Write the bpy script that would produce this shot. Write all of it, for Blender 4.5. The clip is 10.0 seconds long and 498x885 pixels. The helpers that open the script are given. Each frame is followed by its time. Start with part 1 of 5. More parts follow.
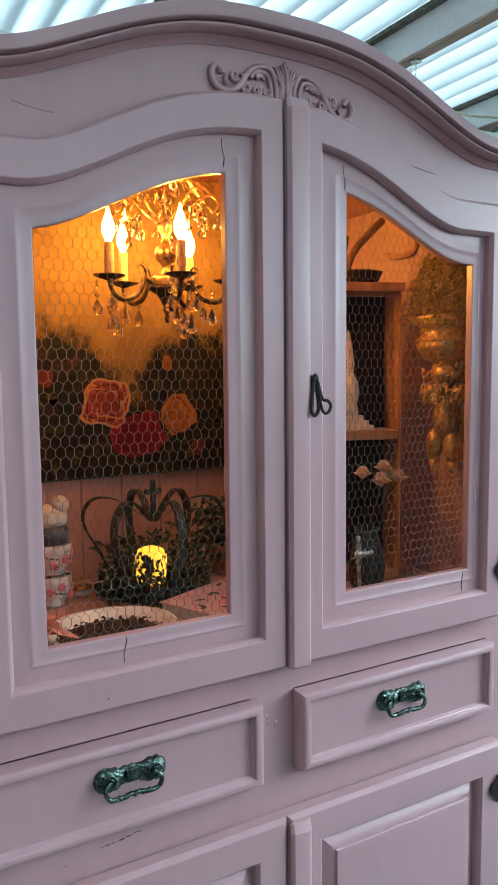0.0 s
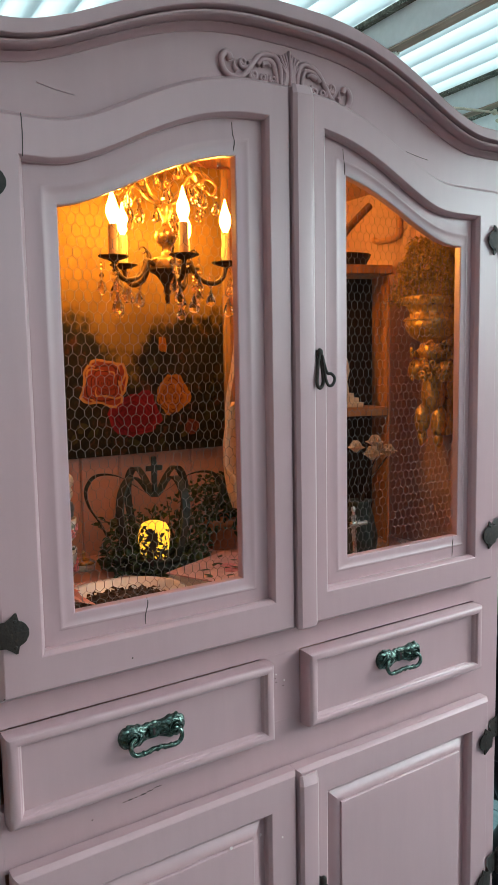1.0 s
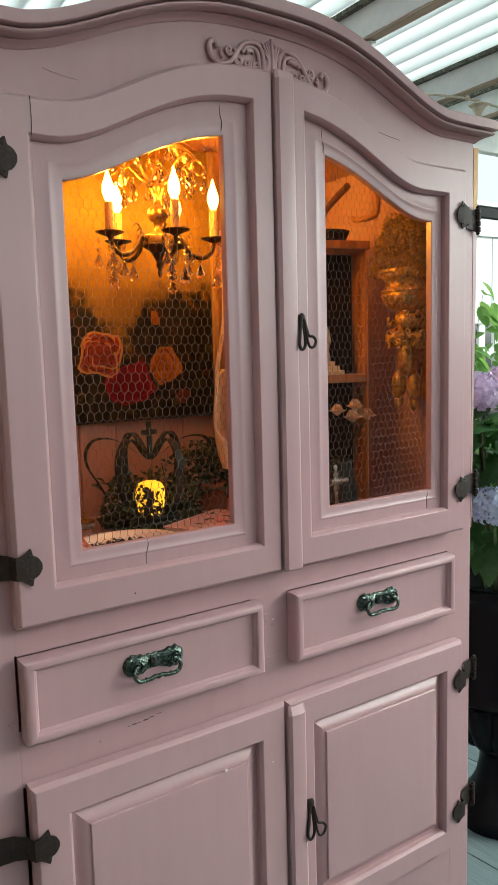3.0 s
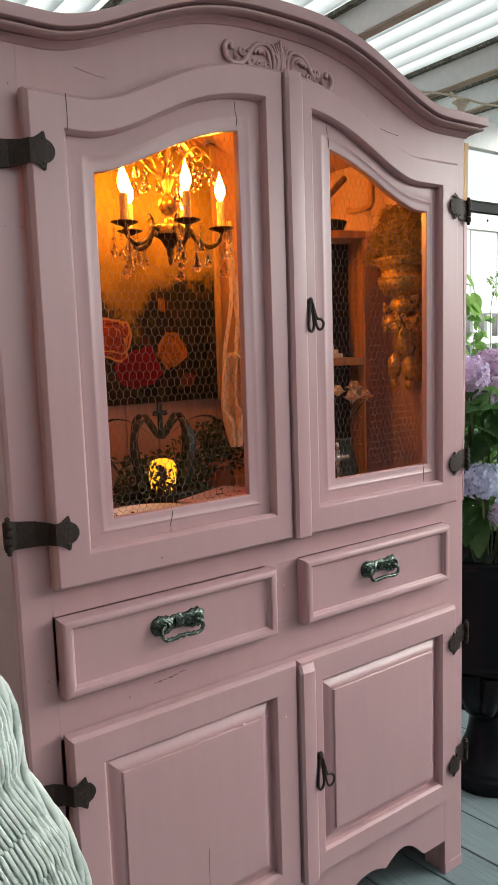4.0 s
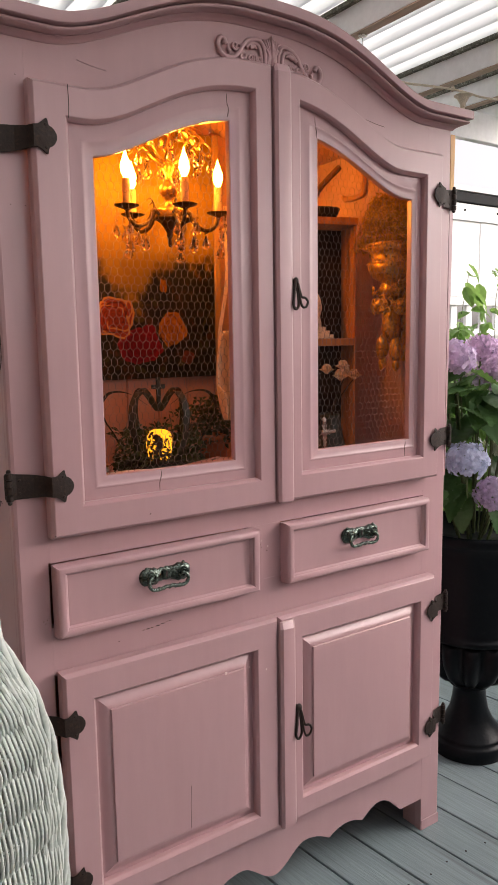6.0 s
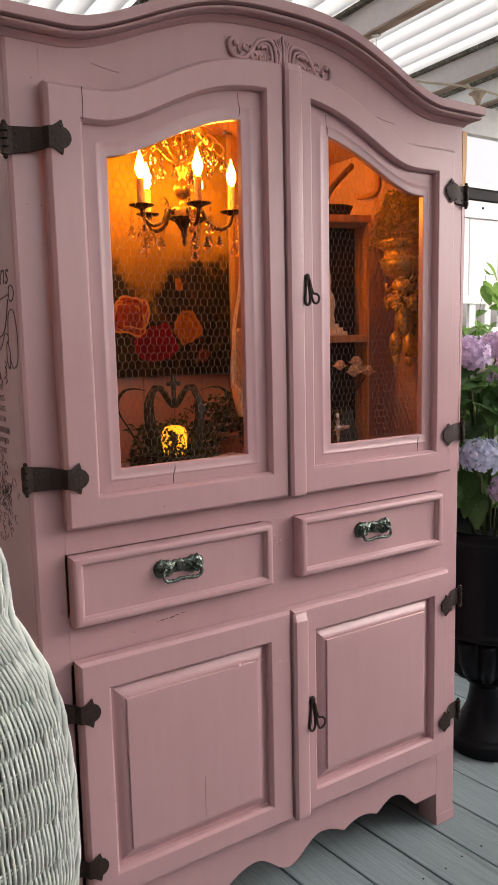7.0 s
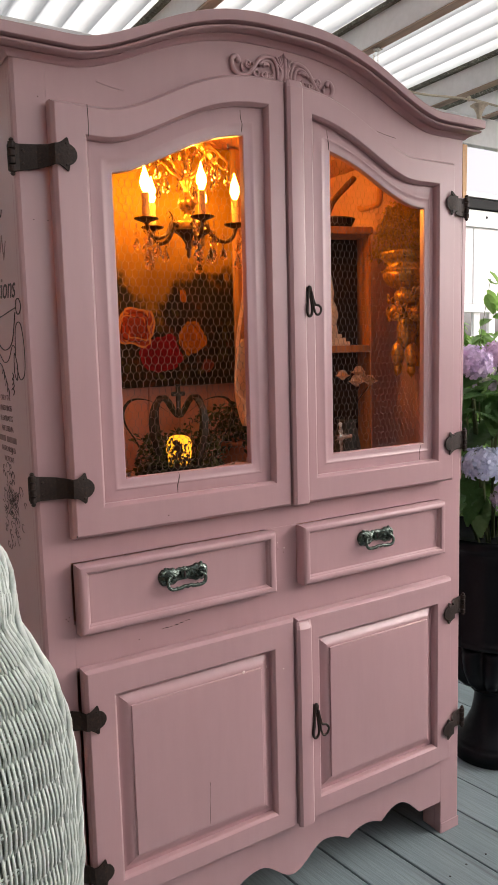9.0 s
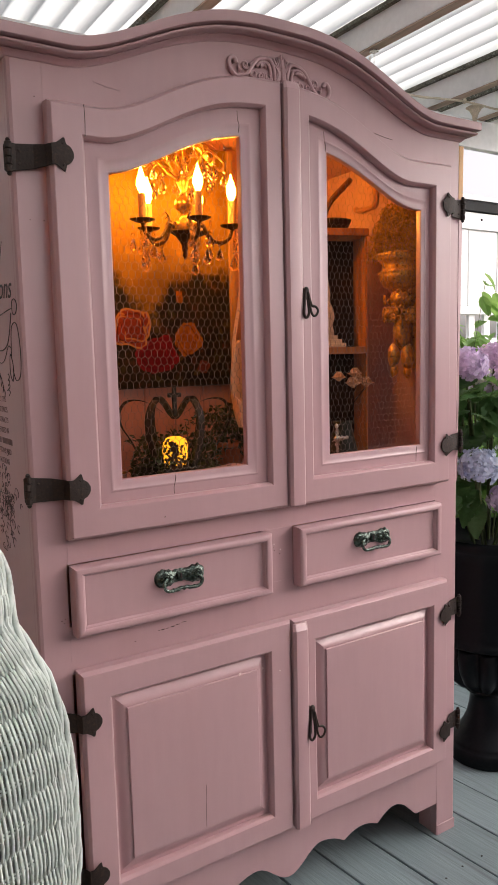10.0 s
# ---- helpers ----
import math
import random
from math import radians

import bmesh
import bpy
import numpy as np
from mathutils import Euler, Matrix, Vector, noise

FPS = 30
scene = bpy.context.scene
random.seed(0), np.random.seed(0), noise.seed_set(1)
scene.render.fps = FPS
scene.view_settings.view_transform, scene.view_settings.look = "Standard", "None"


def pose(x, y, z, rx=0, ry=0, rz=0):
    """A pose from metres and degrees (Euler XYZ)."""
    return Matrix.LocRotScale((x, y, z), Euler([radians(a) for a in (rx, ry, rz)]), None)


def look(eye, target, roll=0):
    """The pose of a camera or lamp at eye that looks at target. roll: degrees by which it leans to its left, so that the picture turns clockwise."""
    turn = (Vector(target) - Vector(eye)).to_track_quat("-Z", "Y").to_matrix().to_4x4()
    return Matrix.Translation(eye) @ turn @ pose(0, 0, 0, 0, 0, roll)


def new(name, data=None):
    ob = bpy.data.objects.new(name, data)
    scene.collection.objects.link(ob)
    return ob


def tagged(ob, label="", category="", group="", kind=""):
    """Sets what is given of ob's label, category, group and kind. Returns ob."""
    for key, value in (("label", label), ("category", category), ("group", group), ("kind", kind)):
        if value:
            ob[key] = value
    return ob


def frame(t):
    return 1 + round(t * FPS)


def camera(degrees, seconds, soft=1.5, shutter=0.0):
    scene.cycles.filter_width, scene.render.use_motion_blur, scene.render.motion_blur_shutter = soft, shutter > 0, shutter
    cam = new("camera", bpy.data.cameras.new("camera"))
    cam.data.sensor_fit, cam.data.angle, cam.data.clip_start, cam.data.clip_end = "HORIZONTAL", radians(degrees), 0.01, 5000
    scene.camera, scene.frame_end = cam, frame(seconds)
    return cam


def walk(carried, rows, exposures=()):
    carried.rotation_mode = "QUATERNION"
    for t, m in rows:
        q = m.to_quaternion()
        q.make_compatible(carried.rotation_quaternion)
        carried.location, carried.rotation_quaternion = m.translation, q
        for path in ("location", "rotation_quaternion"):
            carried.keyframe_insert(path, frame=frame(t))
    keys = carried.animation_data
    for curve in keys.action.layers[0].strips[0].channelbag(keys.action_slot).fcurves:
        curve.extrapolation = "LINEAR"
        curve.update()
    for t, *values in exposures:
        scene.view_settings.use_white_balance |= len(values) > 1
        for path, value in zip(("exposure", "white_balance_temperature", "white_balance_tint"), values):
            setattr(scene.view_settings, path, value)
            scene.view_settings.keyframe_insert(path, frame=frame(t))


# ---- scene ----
cam = camera(37.4, 10.0)
PATH = [
    (0, (-0.663, -1.014, 1.533), (0.31, 0.723, 1.336), -0.6),
    (0.5, (-0.713, -1.014, 1.519), (0.315, 0.689, 1.316), -0.9),
    (1, (-0.768, -1.024, 1.503), (0.299, 0.654, 1.287), -1.0),
    (1.5, (-0.794, -1.042, 1.496), (0.283, 0.627, 1.268), -0.9),
    (2, (-0.802, -1.082, 1.477), (0.272, 0.589, 1.251), -1.0),
    (3.5, (-0.896, -1.14, 1.442), (0.221, 0.5, 1.193), -2.0),
    (4, (-0.961, -1.165, 1.429), (0.188, 0.451, 1.173), -1.9),
    (4.5, (-0.97, -1.201, 1.409), (0.194, 0.404, 1.146), -1.6),
    (5, (-0.966, -1.251, 1.402), (0.188, 0.36, 1.134), -1.2),
    (5.5, (-0.974, -1.279, 1.398), (0.158, 0.347, 1.127), -0.9),
    (7, (-0.972, -1.33, 1.374), (0.088, 0.345, 1.11), -1.3),
    (7.5, (-0.98, -1.335, 1.375), (0.061, 0.353, 1.118), -1.5),
    (8, (-0.981, -1.338, 1.376), (0.052, 0.356, 1.126), -1.6),
    (8.5, (-0.978, -1.347, 1.379), (0.059, 0.346, 1.135), -1.6),
    (9, (-0.977, -1.352, 1.379), (0.07, 0.335, 1.138), -1.5),
    (9.5, (-0.979, -1.349, 1.379), (0.078, 0.332, 1.14), -1.4),
    (10, (-0.979, -1.347, 1.378), (0.081, 0.333, 1.141), -1.4),
]
TINTS = [
    (0.0, 0.88, 4960, -11), (1.0, 0.91, 5270, -13), (1.5, 0.86, 5760, -10), (2.0, 0.84, 6320, -1), (3.5, 0.85, 6000, -7), (4.0, 0.83, 6380, 5), (4.5, 0.81, 6780, 18),
    (5.5, 0.81, 6880, 19), (7.0, 0.81, 6930, 20), (8.0, 0.81, 6760, 17), (10.0, 0.81, 6780, 18),
]
walk(cam, [(t, look(eye, target, roll)) for t, eye, target, roll in PATH], TINTS)

# ---- daylight: a bright overcast sky ----
world = bpy.data.worlds.new("sky")
scene.world = world
world.use_nodes = True
wn = world.node_tree
sky = wn.nodes.new("ShaderNodeTexSky")
sky.sky_type, sky.sun_disc = "NISHITA", False
sky.sun_elevation, sky.sun_rotation = radians(30), radians(121)
sky.air_density, sky.dust_density = 1.0, 4.0
haze = wn.nodes.new("ShaderNodeHueSaturation")
haze.inputs["Saturation"].default_value = 0.2
wn.links.new(sky.outputs["Color"], haze.inputs["Color"])
wn.links.new(haze.outputs["Color"], wn.nodes["Background"].inputs["Color"])
wn.nodes["Background"].inputs["Strength"].default_value = 0.15
sun = new("sun", bpy.data.lights.new("sun", "SUN"))
sun.data.energy, sun.data.angle, sun.data.color = 0.62, radians(40), (1.0, 0.96, 0.9)
sun.matrix_world = look((6.0, -3.6, 5.04), (0, 0, 1))
scene.view_settings.exposure = 0.0

# ---- materials ----
def material(name, base, rough=0.5, metal=0.0, var=0.15, scale=6.0, grain=60.0, bump=0.15, stretch=(1, 1, 1), dirt=None, dirt_amount=0.5, coat=0.0, per_object=0.0, spec=0.5):
    """A paint, wood, stone or metal: base colour with broad and fine variation, roughness variation and relief."""
    m = bpy.data.materials.new(name)
    m.use_nodes = True
    nt = m.node_tree
    n, link = nt.nodes, nt.links.new
    b = n["Principled BSDF"]
    co = n.new("ShaderNodeTexCoord")
    mp = n.new("ShaderNodeMapping")
    mp.inputs["Scale"].default_value = stretch
    link(co.outputs["Object"], mp.inputs["Vector"])
    broad, fine = n.new("ShaderNodeTexNoise"), n.new("ShaderNodeTexNoise")
    for t, s, d in ((broad, scale, 4), (fine, grain, 6)):
        t.inputs["Scale"].default_value, t.inputs["Detail"].default_value = s, d
        link(mp.outputs["Vector"], t.inputs["Vector"])
    add = n.new("ShaderNodeMath")
    add.operation = "ADD"
    link(broad.outputs["Fac"], add.inputs[0])
    link(fine.outputs["Fac"], add.inputs[1])
    half = n.new("ShaderNodeMapRange")
    half.inputs["From Min"].default_value, half.inputs["From Max"].default_value = 0.7, 1.3
    link(add.outputs[0], half.inputs["Value"])
    mix = n.new("ShaderNodeMix")
    mix.data_type = "RGBA"
    mix.inputs["A"].default_value = (*[c * (1 - var) for c in base], 1)
    mix.inputs["B"].default_value = (*[min(1, c * (1 + var)) for c in base], 1)
    link(half.outputs["Result"], mix.inputs["Factor"])
    colour = mix.outputs["Result"]
    if dirt:
        patch = n.new("ShaderNodeTexNoise")
        patch.inputs["Scale"].default_value, patch.inputs["Detail"].default_value = scale * 3.1, 8
        link(mp.outputs["Vector"], patch.inputs["Vector"])
        ramp = n.new("ShaderNodeMapRange")
        ramp.inputs["From Min"].default_value, ramp.inputs["From Max"].default_value = 0.56, 0.7
        ramp.inputs["To Max"].default_value = dirt_amount
        link(patch.outputs["Fac"], ramp.inputs["Value"])
        over = n.new("ShaderNodeMix")
        over.data_type = "RGBA"
        over.inputs["B"].default_value = (*dirt, 1)
        link(ramp.outputs["Result"], over.inputs["Factor"])
        link(colour, over.inputs["A"])
        colour = over.outputs["Result"]
    if per_object:
        info = n.new("ShaderNodeObjectInfo")
        lift = n.new("ShaderNodeMapRange")
        lift.inputs["To Min"].default_value, lift.inputs["To Max"].default_value = 1 - per_object, 1 + per_object
        link(info.outputs["Random"], lift.inputs["Value"])
        hsv = n.new("ShaderNodeHueSaturation")
        link(lift.outputs["Result"], hsv.inputs["Value"])
        link(colour, hsv.inputs["Color"])
        colour = hsv.outputs["Color"]
    link(colour, b.inputs["Base Color"])
    rr = n.new("ShaderNodeMapRange")
    rr.inputs["To Min"].default_value, rr.inputs["To Max"].default_value = max(0.02, rough - 0.1), min(1, rough + 0.1)
    link(broad.outputs["Fac"], rr.inputs["Value"])
    link(rr.outputs["Result"], b.inputs["Roughness"])
    b.inputs["Metallic"].default_value = metal
    b.inputs["Coat Weight"].default_value = coat
    b.inputs["Specular IOR Level"].default_value = spec
    if bump:
        bp = n.new("ShaderNodeBump")
        bp.inputs["Strength"].default_value, bp.inputs["Distance"].default_value = bump, 0.003
        link(fine.outputs["Fac"], bp.inputs["Height"])
        link(bp.outputs["Normal"], b.inputs["Normal"])
    return m


def glowing(name, colour, strength):
    m = bpy.data.materials.new(name)
    m.use_nodes = True
    b = m.node_tree.nodes["Principled BSDF"]
    b.inputs["Base Color"].default_value = (*colour, 1)
    b.inputs["Emission Color"].default_value = (*colour, 1)
    b.inputs["Emission Strength"].default_value = strength
    return m


def clear(name, colour, rough=0.02, ior=1.5):
    m = bpy.data.materials.new(name)
    m.use_nodes = True
    b = m.node_tree.nodes["Principled BSDF"]
    b.inputs["Base Color"].default_value = (*colour, 1)
    b.inputs["Transmission Weight"].default_value, b.inputs["Roughness"].default_value, b.inputs["IOR"].default_value = 1.0, rough, ior
    return m


def translucent(m, colour, share):
    """Lets part of the light through a thin sheet or leaf."""
    nt = m.node_tree
    out, b = nt.nodes["Material Output"], nt.nodes["Principled BSDF"]
    tr, mx = nt.nodes.new("ShaderNodeBsdfTranslucent"), nt.nodes.new("ShaderNodeMixShader")
    tr.inputs["Color"].default_value = (*colour, 1)
    mx.inputs["Fac"].default_value = share
    nt.links.new(b.outputs[0], mx.inputs[1])
    nt.links.new(tr.outputs[0], mx.inputs[2])
    nt.links.new(mx.outputs[0], out.inputs["Surface"])
    return m


PINK = material("pink_paint", (0.480, 0.297, 0.313), 0.34, var=0.03, scale=3, grain=45, bump=0.08, stretch=(1, 1, 0.16), dirt=(0.44, 0.265, 0.275), dirt_amount=0.25, spec=0.65)
# inside copy of the pink, with dimness and lamp warmth put into the colour
PINK_DIM_WARM = material("pink_dim_warm", (0.44, 0.225, 0.165), 0.5, var=0.07, scale=5, grain=40, bump=0.12, stretch=(1, 1, 0.2))
CRACK = material("crack_shadow", (0.05, 0.03, 0.03), 0.9, var=0.2, bump=0)
IRON = material("dark_iron", (0.022, 0.012, 0.009), 0.6, 0.2, var=0.4, scale=40, grain=200, bump=0.3, dirt=(0.07, 0.035, 0.02))
VERDIGRIS = material("verdigris_brass", (0.085, 0.11, 0.095), 0.26, 0.85, var=0.7, scale=70, grain=240, bump=0.5, dirt=(0.26, 0.36, 0.31), dirt_amount=0.75)
WIRE = material("galvanised_wire", (0.27, 0.24, 0.22), 0.45, 0.85, var=0.2, scale=30, bump=0)
DECK = material("grey_deck_paint", (0.215, 0.280, 0.298), 0.55, var=0.20, scale=9, grain=150, bump=0.6, stretch=(1, 0.05, 1), dirt=(0.12, 0.14, 0.15), dirt_amount=0.5, per_object=0.10)
WHITE = material("white_paint", (0.88, 0.89, 0.89), 0.55, var=0.05, scale=4, grain=50, bump=0.15, dirt=(0.74, 0.76, 0.75), dirt_amount=0.4)
RAW = material("weathered_wood", (0.50, 0.38, 0.30), 0.75, var=0.2, scale=8, grain=90, stretch=(1, 0.1, 1), bump=0.3)
MOSS = material("mossy_strip", (0.13, 0.13, 0.10), 0.9, var=0.6, scale=40, grain=150, bump=0.6, dirt=(0.5, 0.5, 0.46), dirt_amount=0.7)
SHEET = translucent(material("corrugated_plastic", (0.86, 0.89, 0.88), 0.4, var=0.04, scale=3, bump=0.05), (0.70, 0.735, 0.725), 0.8)
BLACK = material("black_plastic", (0.004, 0.0058, 0.0078), 0.36, var=0.3, scale=12, grain=90, bump=0.15, dirt=(0.010, 0.011, 0.012), dirt_amount=0.5, spec=0.16)
RAIL_BLACK = material("black_rail", (0.008, 0.009, 0.010), 0.7, var=0.3, scale=20, spec=0.2)
WICKER = material("white_wicker", (0.64, 0.71, 0.67), 0.5, var=0.10, scale=25, grain=140, bump=0.3, dirt=(0.30, 0.40, 0.37), dirt_amount=0.6)
GROUND = material("garden_soil", (0.12, 0.11, 0.08), 0.95, var=0.5, scale=3, grain=40, bump=0.6, dirt=(0.08, 0.13, 0.04), dirt_amount=0.7)
FADED = material("faded_ink", (0.22, 0.14, 0.14), 0.7, var=0.3, scale=60, bump=0)
INK = material("black_ink", (0.07, 0.05, 0.05), 0.7, var=0.3, scale=60, bump=0)


# ---- building helpers ----
def link_mesh(name, bm, mat, parent=None, smooth=False, label=""):
    me = bpy.data.meshes.new(name)
    bmesh.ops.recalc_face_normals(bm, faces=bm.faces)
    bm.to_mesh(me)
    bm.free()
    for p in me.polygons:
        p.use_smooth = True
    if not smooth:
        me.set_sharp_from_angle(angle=radians(20))
    for mm in (mat if isinstance(mat, (list, tuple)) else [mat]):
        me.materials.append(mm)
    ob = new(name, me)
    if parent:
        ob.parent = parent
    if label:
        ob["label"] = label
    return ob


def part(name, bm, mat, parent, label="", smooth=False):
    """One mesh under a thing or a part; bm is in world metres unless the parent stands elsewhere."""
    return link_mesh(name, bm, mat, parent, smooth, label)


def thing(name, label, category, at=(0, 0, 0), group="", kind="", turn=0.0):
    ob = new(name)
    ob.empty_display_size = 0.05
    ob.matrix_basis = pose(*at, 0, 0, turn)
    return tagged(ob, label, category, group, kind)


def box(x0, x1, y0, y1, z0, z1, bevel=0.0, segs=2, bm=None):
    own = bmesh.new()
    bmesh.ops.create_cube(own, size=1, matrix=Matrix.Translation(((x0 + x1) / 2, (y0 + y1) / 2, (z0 + z1) / 2)) @ Matrix.Diagonal((x1 - x0, y1 - y0, z1 - z0, 1)))
    if bevel:
        bmesh.ops.bevel(own, geom=own.edges[:], offset=bevel, segments=segs, profile=0.5, affect="EDGES")
    return join(bm, own) if bm else own


def join(bm, other, m=None):
    """Adds the bmesh other to bm, moved by m."""
    if m:
        other.transform(m)
    me = bpy.data.meshes.new("join")
    other.to_mesh(me)
    other.free()
    bm.from_mesh(me)
    bpy.data.meshes.remove(me)
    return bm


def loft(rings, closed=True, caps=False, bm=None):
    """Skins rings of points of equal count; closed: each ring is a loop."""
    bm = bm or bmesh.new()
    vs = [[bm.verts.new(p) for p in r] for r in rings]
    n = len(rings[0])
    for a, b in zip(vs, vs[1:]):
        for k in range(n if closed else n - 1):
            bm.faces.new((a[k], a[(k + 1) % n], b[(k + 1) % n], b[k]))
    if caps:
        bm.faces.new(vs[0])
        bm.faces.new(vs[-1][::-1])
    return bm


def lathe(profile, n=32, at=(0, 0, 0), bm=None, flutes=0, flute_depth=0.0, flute_range=(0, 0)):
    """Turns (radius, z) pairs round the z axis; flutes swell the radius between the two heights."""
    rings = []
    for r, z in profile:
        ring = []
        for k in range(n):
            a = 2 * math.pi * k / n
            rr = r
            if flutes and flute_range[0] <= z <= flute_range[1]:
                rr += flute_depth * (abs(math.cos(a * flutes / 2)) - 0.6)
            ring.append((at[0] + rr * math.cos(a), at[1] + rr * math.sin(a), at[2] + z))
        rings.append(ring)
    return loft(rings, True, True, bm)


def tube(points, radius, n=6, bm=None, taper=None, cyclic=False):
    """A round bar along points; radius may shrink to taper at its end."""
    pts = [Vector(p) for p in points]
    rings, side = [], None
    count = len(pts)
    for k, p in enumerate(pts):
        a, b = pts[(k - 1) % count] if cyclic or k else p, pts[(k + 1) % count] if cyclic or k < count - 1 else p
        d = (b - a).normalized()
        if side is None:
            side = d.orthogonal().normalized()
        side = (side - d * side.dot(d))
        side = side.normalized() if side.length > 1e-6 else d.orthogonal().normalized()
        up = d.cross(side)
        r = radius if taper is None else radius + (taper - radius) * k / max(1, count - 1)
        rings.append([p + (side * math.cos(2 * math.pi * j / n) + up * math.sin(2 * math.pi * j / n)) * r for j in range(n)])
    if cyclic:
        rings.append(rings[0])
    return loft(rings, True, not cyclic, bm)


def curve(points, steps=8, cyclic=False):
    """A smooth line through points (Catmull-Rom)."""
    p = [Vector(q) for q in points]
    n, out = len(p), []
    for k in range(n if cyclic else n - 1):
        if cyclic:
            a, b, c, d = p[k - 1], p[k], p[(k + 1) % n], p[(k + 2) % n]
        else:
            a, b, c, d = p[max(k - 1, 0)], p[k], p[k + 1], p[min(k + 2, n - 1)]
        for j in range(steps):
            t = j / steps
            out.append(0.5 * ((2 * b) + (c - a) * t + (2 * a - 5 * b + 4 * c - d) * t * t + (3 * b - a - 3 * c + d) * t ** 3))
    if not cyclic:
        out.append(p[-1])
    return out


def ball(r, at=(0, 0, 0), squash=(1, 1, 1), n=2, bm=None):
    own = bmesh.new()
    bmesh.ops.create_icosphere(own, subdivisions=n, radius=r, matrix=Matrix.Translation(at) @ Matrix.Diagonal((*squash, 1)))
    return join(bm, own) if bm else own


def strip(xs, low, high, y0, y1, bm=None):
    """A board that stands in the x-z plane between two curves low(x) and high(x), y0 (front) to y1 (back)."""
    return loft([[(x, y0, low(x)), (x, y0, high(x)), (x, y1, high(x)), (x, y1, low(x))] for x in xs], True, True, bm)


def spread(a, b, n):
    return [a + (b - a) * k / n for k in range(n + 1)]


def leaf(length, width, m, bend=0.25, fold=0.2, bm=None, rows=4):
    """A pointed leaf that grows along +x, folded at its midrib and bent down."""
    bm = bm or bmesh.new()
    mid, left, right = [], [], []
    for k in range(rows + 1):
        t = k / rows
        w = width * 0.5 * math.sin(math.pi * min(1, t * 0.92 + 0.06)) ** 0.8 * (1 - 0.25 * t)
        x, z = length * t, -bend * length * t * t
        mid.append(bm.verts.new(m @ Vector((x, 0, z))))
        left.append(bm.verts.new(m @ Vector((x, w, z + fold * w))))
        right.append(bm.verts.new(m @ Vector((x, -w, z + fold * w))))
    for k in range(rows):
        bm.faces.new((mid[k], mid[k + 1], left[k + 1], left[k]))
        bm.faces.new((mid[k], right[k], right[k + 1], mid[k + 1]))
    return bm


rnd = random.Random(7)


# ---- the porch: deck, roof, fence ----
ground = bmesh.new()
bmesh.ops.create_grid(ground, x_segments=40, y_segments=40, size=60)
for v in ground.verts:
    v.co.z = -0.45 + 0.05 * noise.noise(v.co * 0.4)
tagged(link_mesh("ground", ground, GROUND), "dark garden soil with patches of moss", "ground", kind="structure")

# unseen walls added round the deck to block and shape the daylight
BLOCKER_TAN = material("blocker_tan", (0.42, 0.36, 0.31), 0.8, var=0.1, scale=2, grain=30, bump=0.3)
BOUNCE_ORANGE = material("bounce_orange", (0.62, 0.30, 0.14), 0.6, var=0.15, scale=3, grain=40, bump=0.3, stretch=(1, 0.15, 1))
south = box(-1.00, 3.3, -2.25, -2.10, -0.45, 1.58)
box(-3.2, -1.001, -2.25, -2.10, -0.45, 2.39, 0, 1, south)
tagged(link_mesh("south_blocker", south, BLOCKER_TAN), "plain tan stepped wall, unseen, added to block low daylight", "wall", kind="structure")
# unseen wall added so no light comes under the armoire from behind
tagged(link_mesh("north_blocker", box(-3.04, 0.70, 1.045, 1.13, -0.45, 2.265), WHITE), "plain white wall, unseen behind the armoire, added to block back light", "wall", kind="structure")
tagged(link_mesh("east_blocker", box(3.30, 3.45, -2.25, 0.9, -0.45, 1.30), BLOCKER_TAN), "plain tan low wall, unseen, added to hold back side light", "wall", kind="structure")
# unseen orange wall, added to throw warm light on the lettered side panel
tagged(link_mesh("west_bouncer", box(-3.20, -3.05, -2.09, 3.2, -0.4, 2.55), BOUNCE_ORANGE), "plain orange wall, unseen, added to bounce warm light", "wall", kind="structure")

RAFTER_TOP, RAFTER_LOW = 2.50, 2.40
roof = tagged(link_mesh("porch_roof", box(-3.2, 2.15, 0.985, 1.025, 2.27, 2.392, 0.003), WHITE), "white-painted porch roof header under corrugated plastic", "roof", kind="structure")
for x in [0.147 + 0.642 * k for k in range(-5, 4)] + [1.742]:
    rafter = part("rafter", box(x, x + 0.04, -2.2, 1.34, RAFTER_LOW, RAFTER_TOP, 0.003), WHITE, roof, "white-painted wooden rafter")
    part("rafter_edge", box(x + 0.001, x + 0.039, -2.2, 1.34, RAFTER_LOW - 0.006, RAFTER_LOW - 0.001), RAW, rafter, "bare weathered lower edge")
    part("sealing_strip", box(x - 0.022, x - 0.001, -2.2, 1.34, RAFTER_TOP - 0.014, RAFTER_TOP - 0.001), MOSS, rafter, "mossy foam sealing strip")
sheet = bmesh.new()
wave = 0.095
cols = int(5.40 / (wave / 8))
rows_y = (-2.3, 1.42)
grid = [[sheet.verts.new((-3.2 + c * wave / 8, y, RAFTER_TOP + 0.026 + 0.024 * math.sin(2 * math.pi * c / 8))) for c in range(cols + 1)] for y in rows_y]
for c in range(cols):
    sheet.faces.new((grid[0][c], grid[0][c + 1], grid[1][c + 1], grid[1][c]))
part("corrugated_sheet", sheet, SHEET, roof, "translucent white corrugated plastic sheet", smooth=True)


# ---- the armoire ----
def ogee(top, low, reach, centre):
    """The bonnet line: flat crest at centre, falling to low at reach."""
    def z(x):
        w = min(1.0, abs(x - centre) / reach) ** 1.45
        return top - (top - low) * w * w * (3 - 2 * w)
    return z


XL, XR, FACE, BACK = -0.598, 0.565, 0.035, 0.655
crown_low = ogee(2.030, 1.913, 0.48, -0.020)
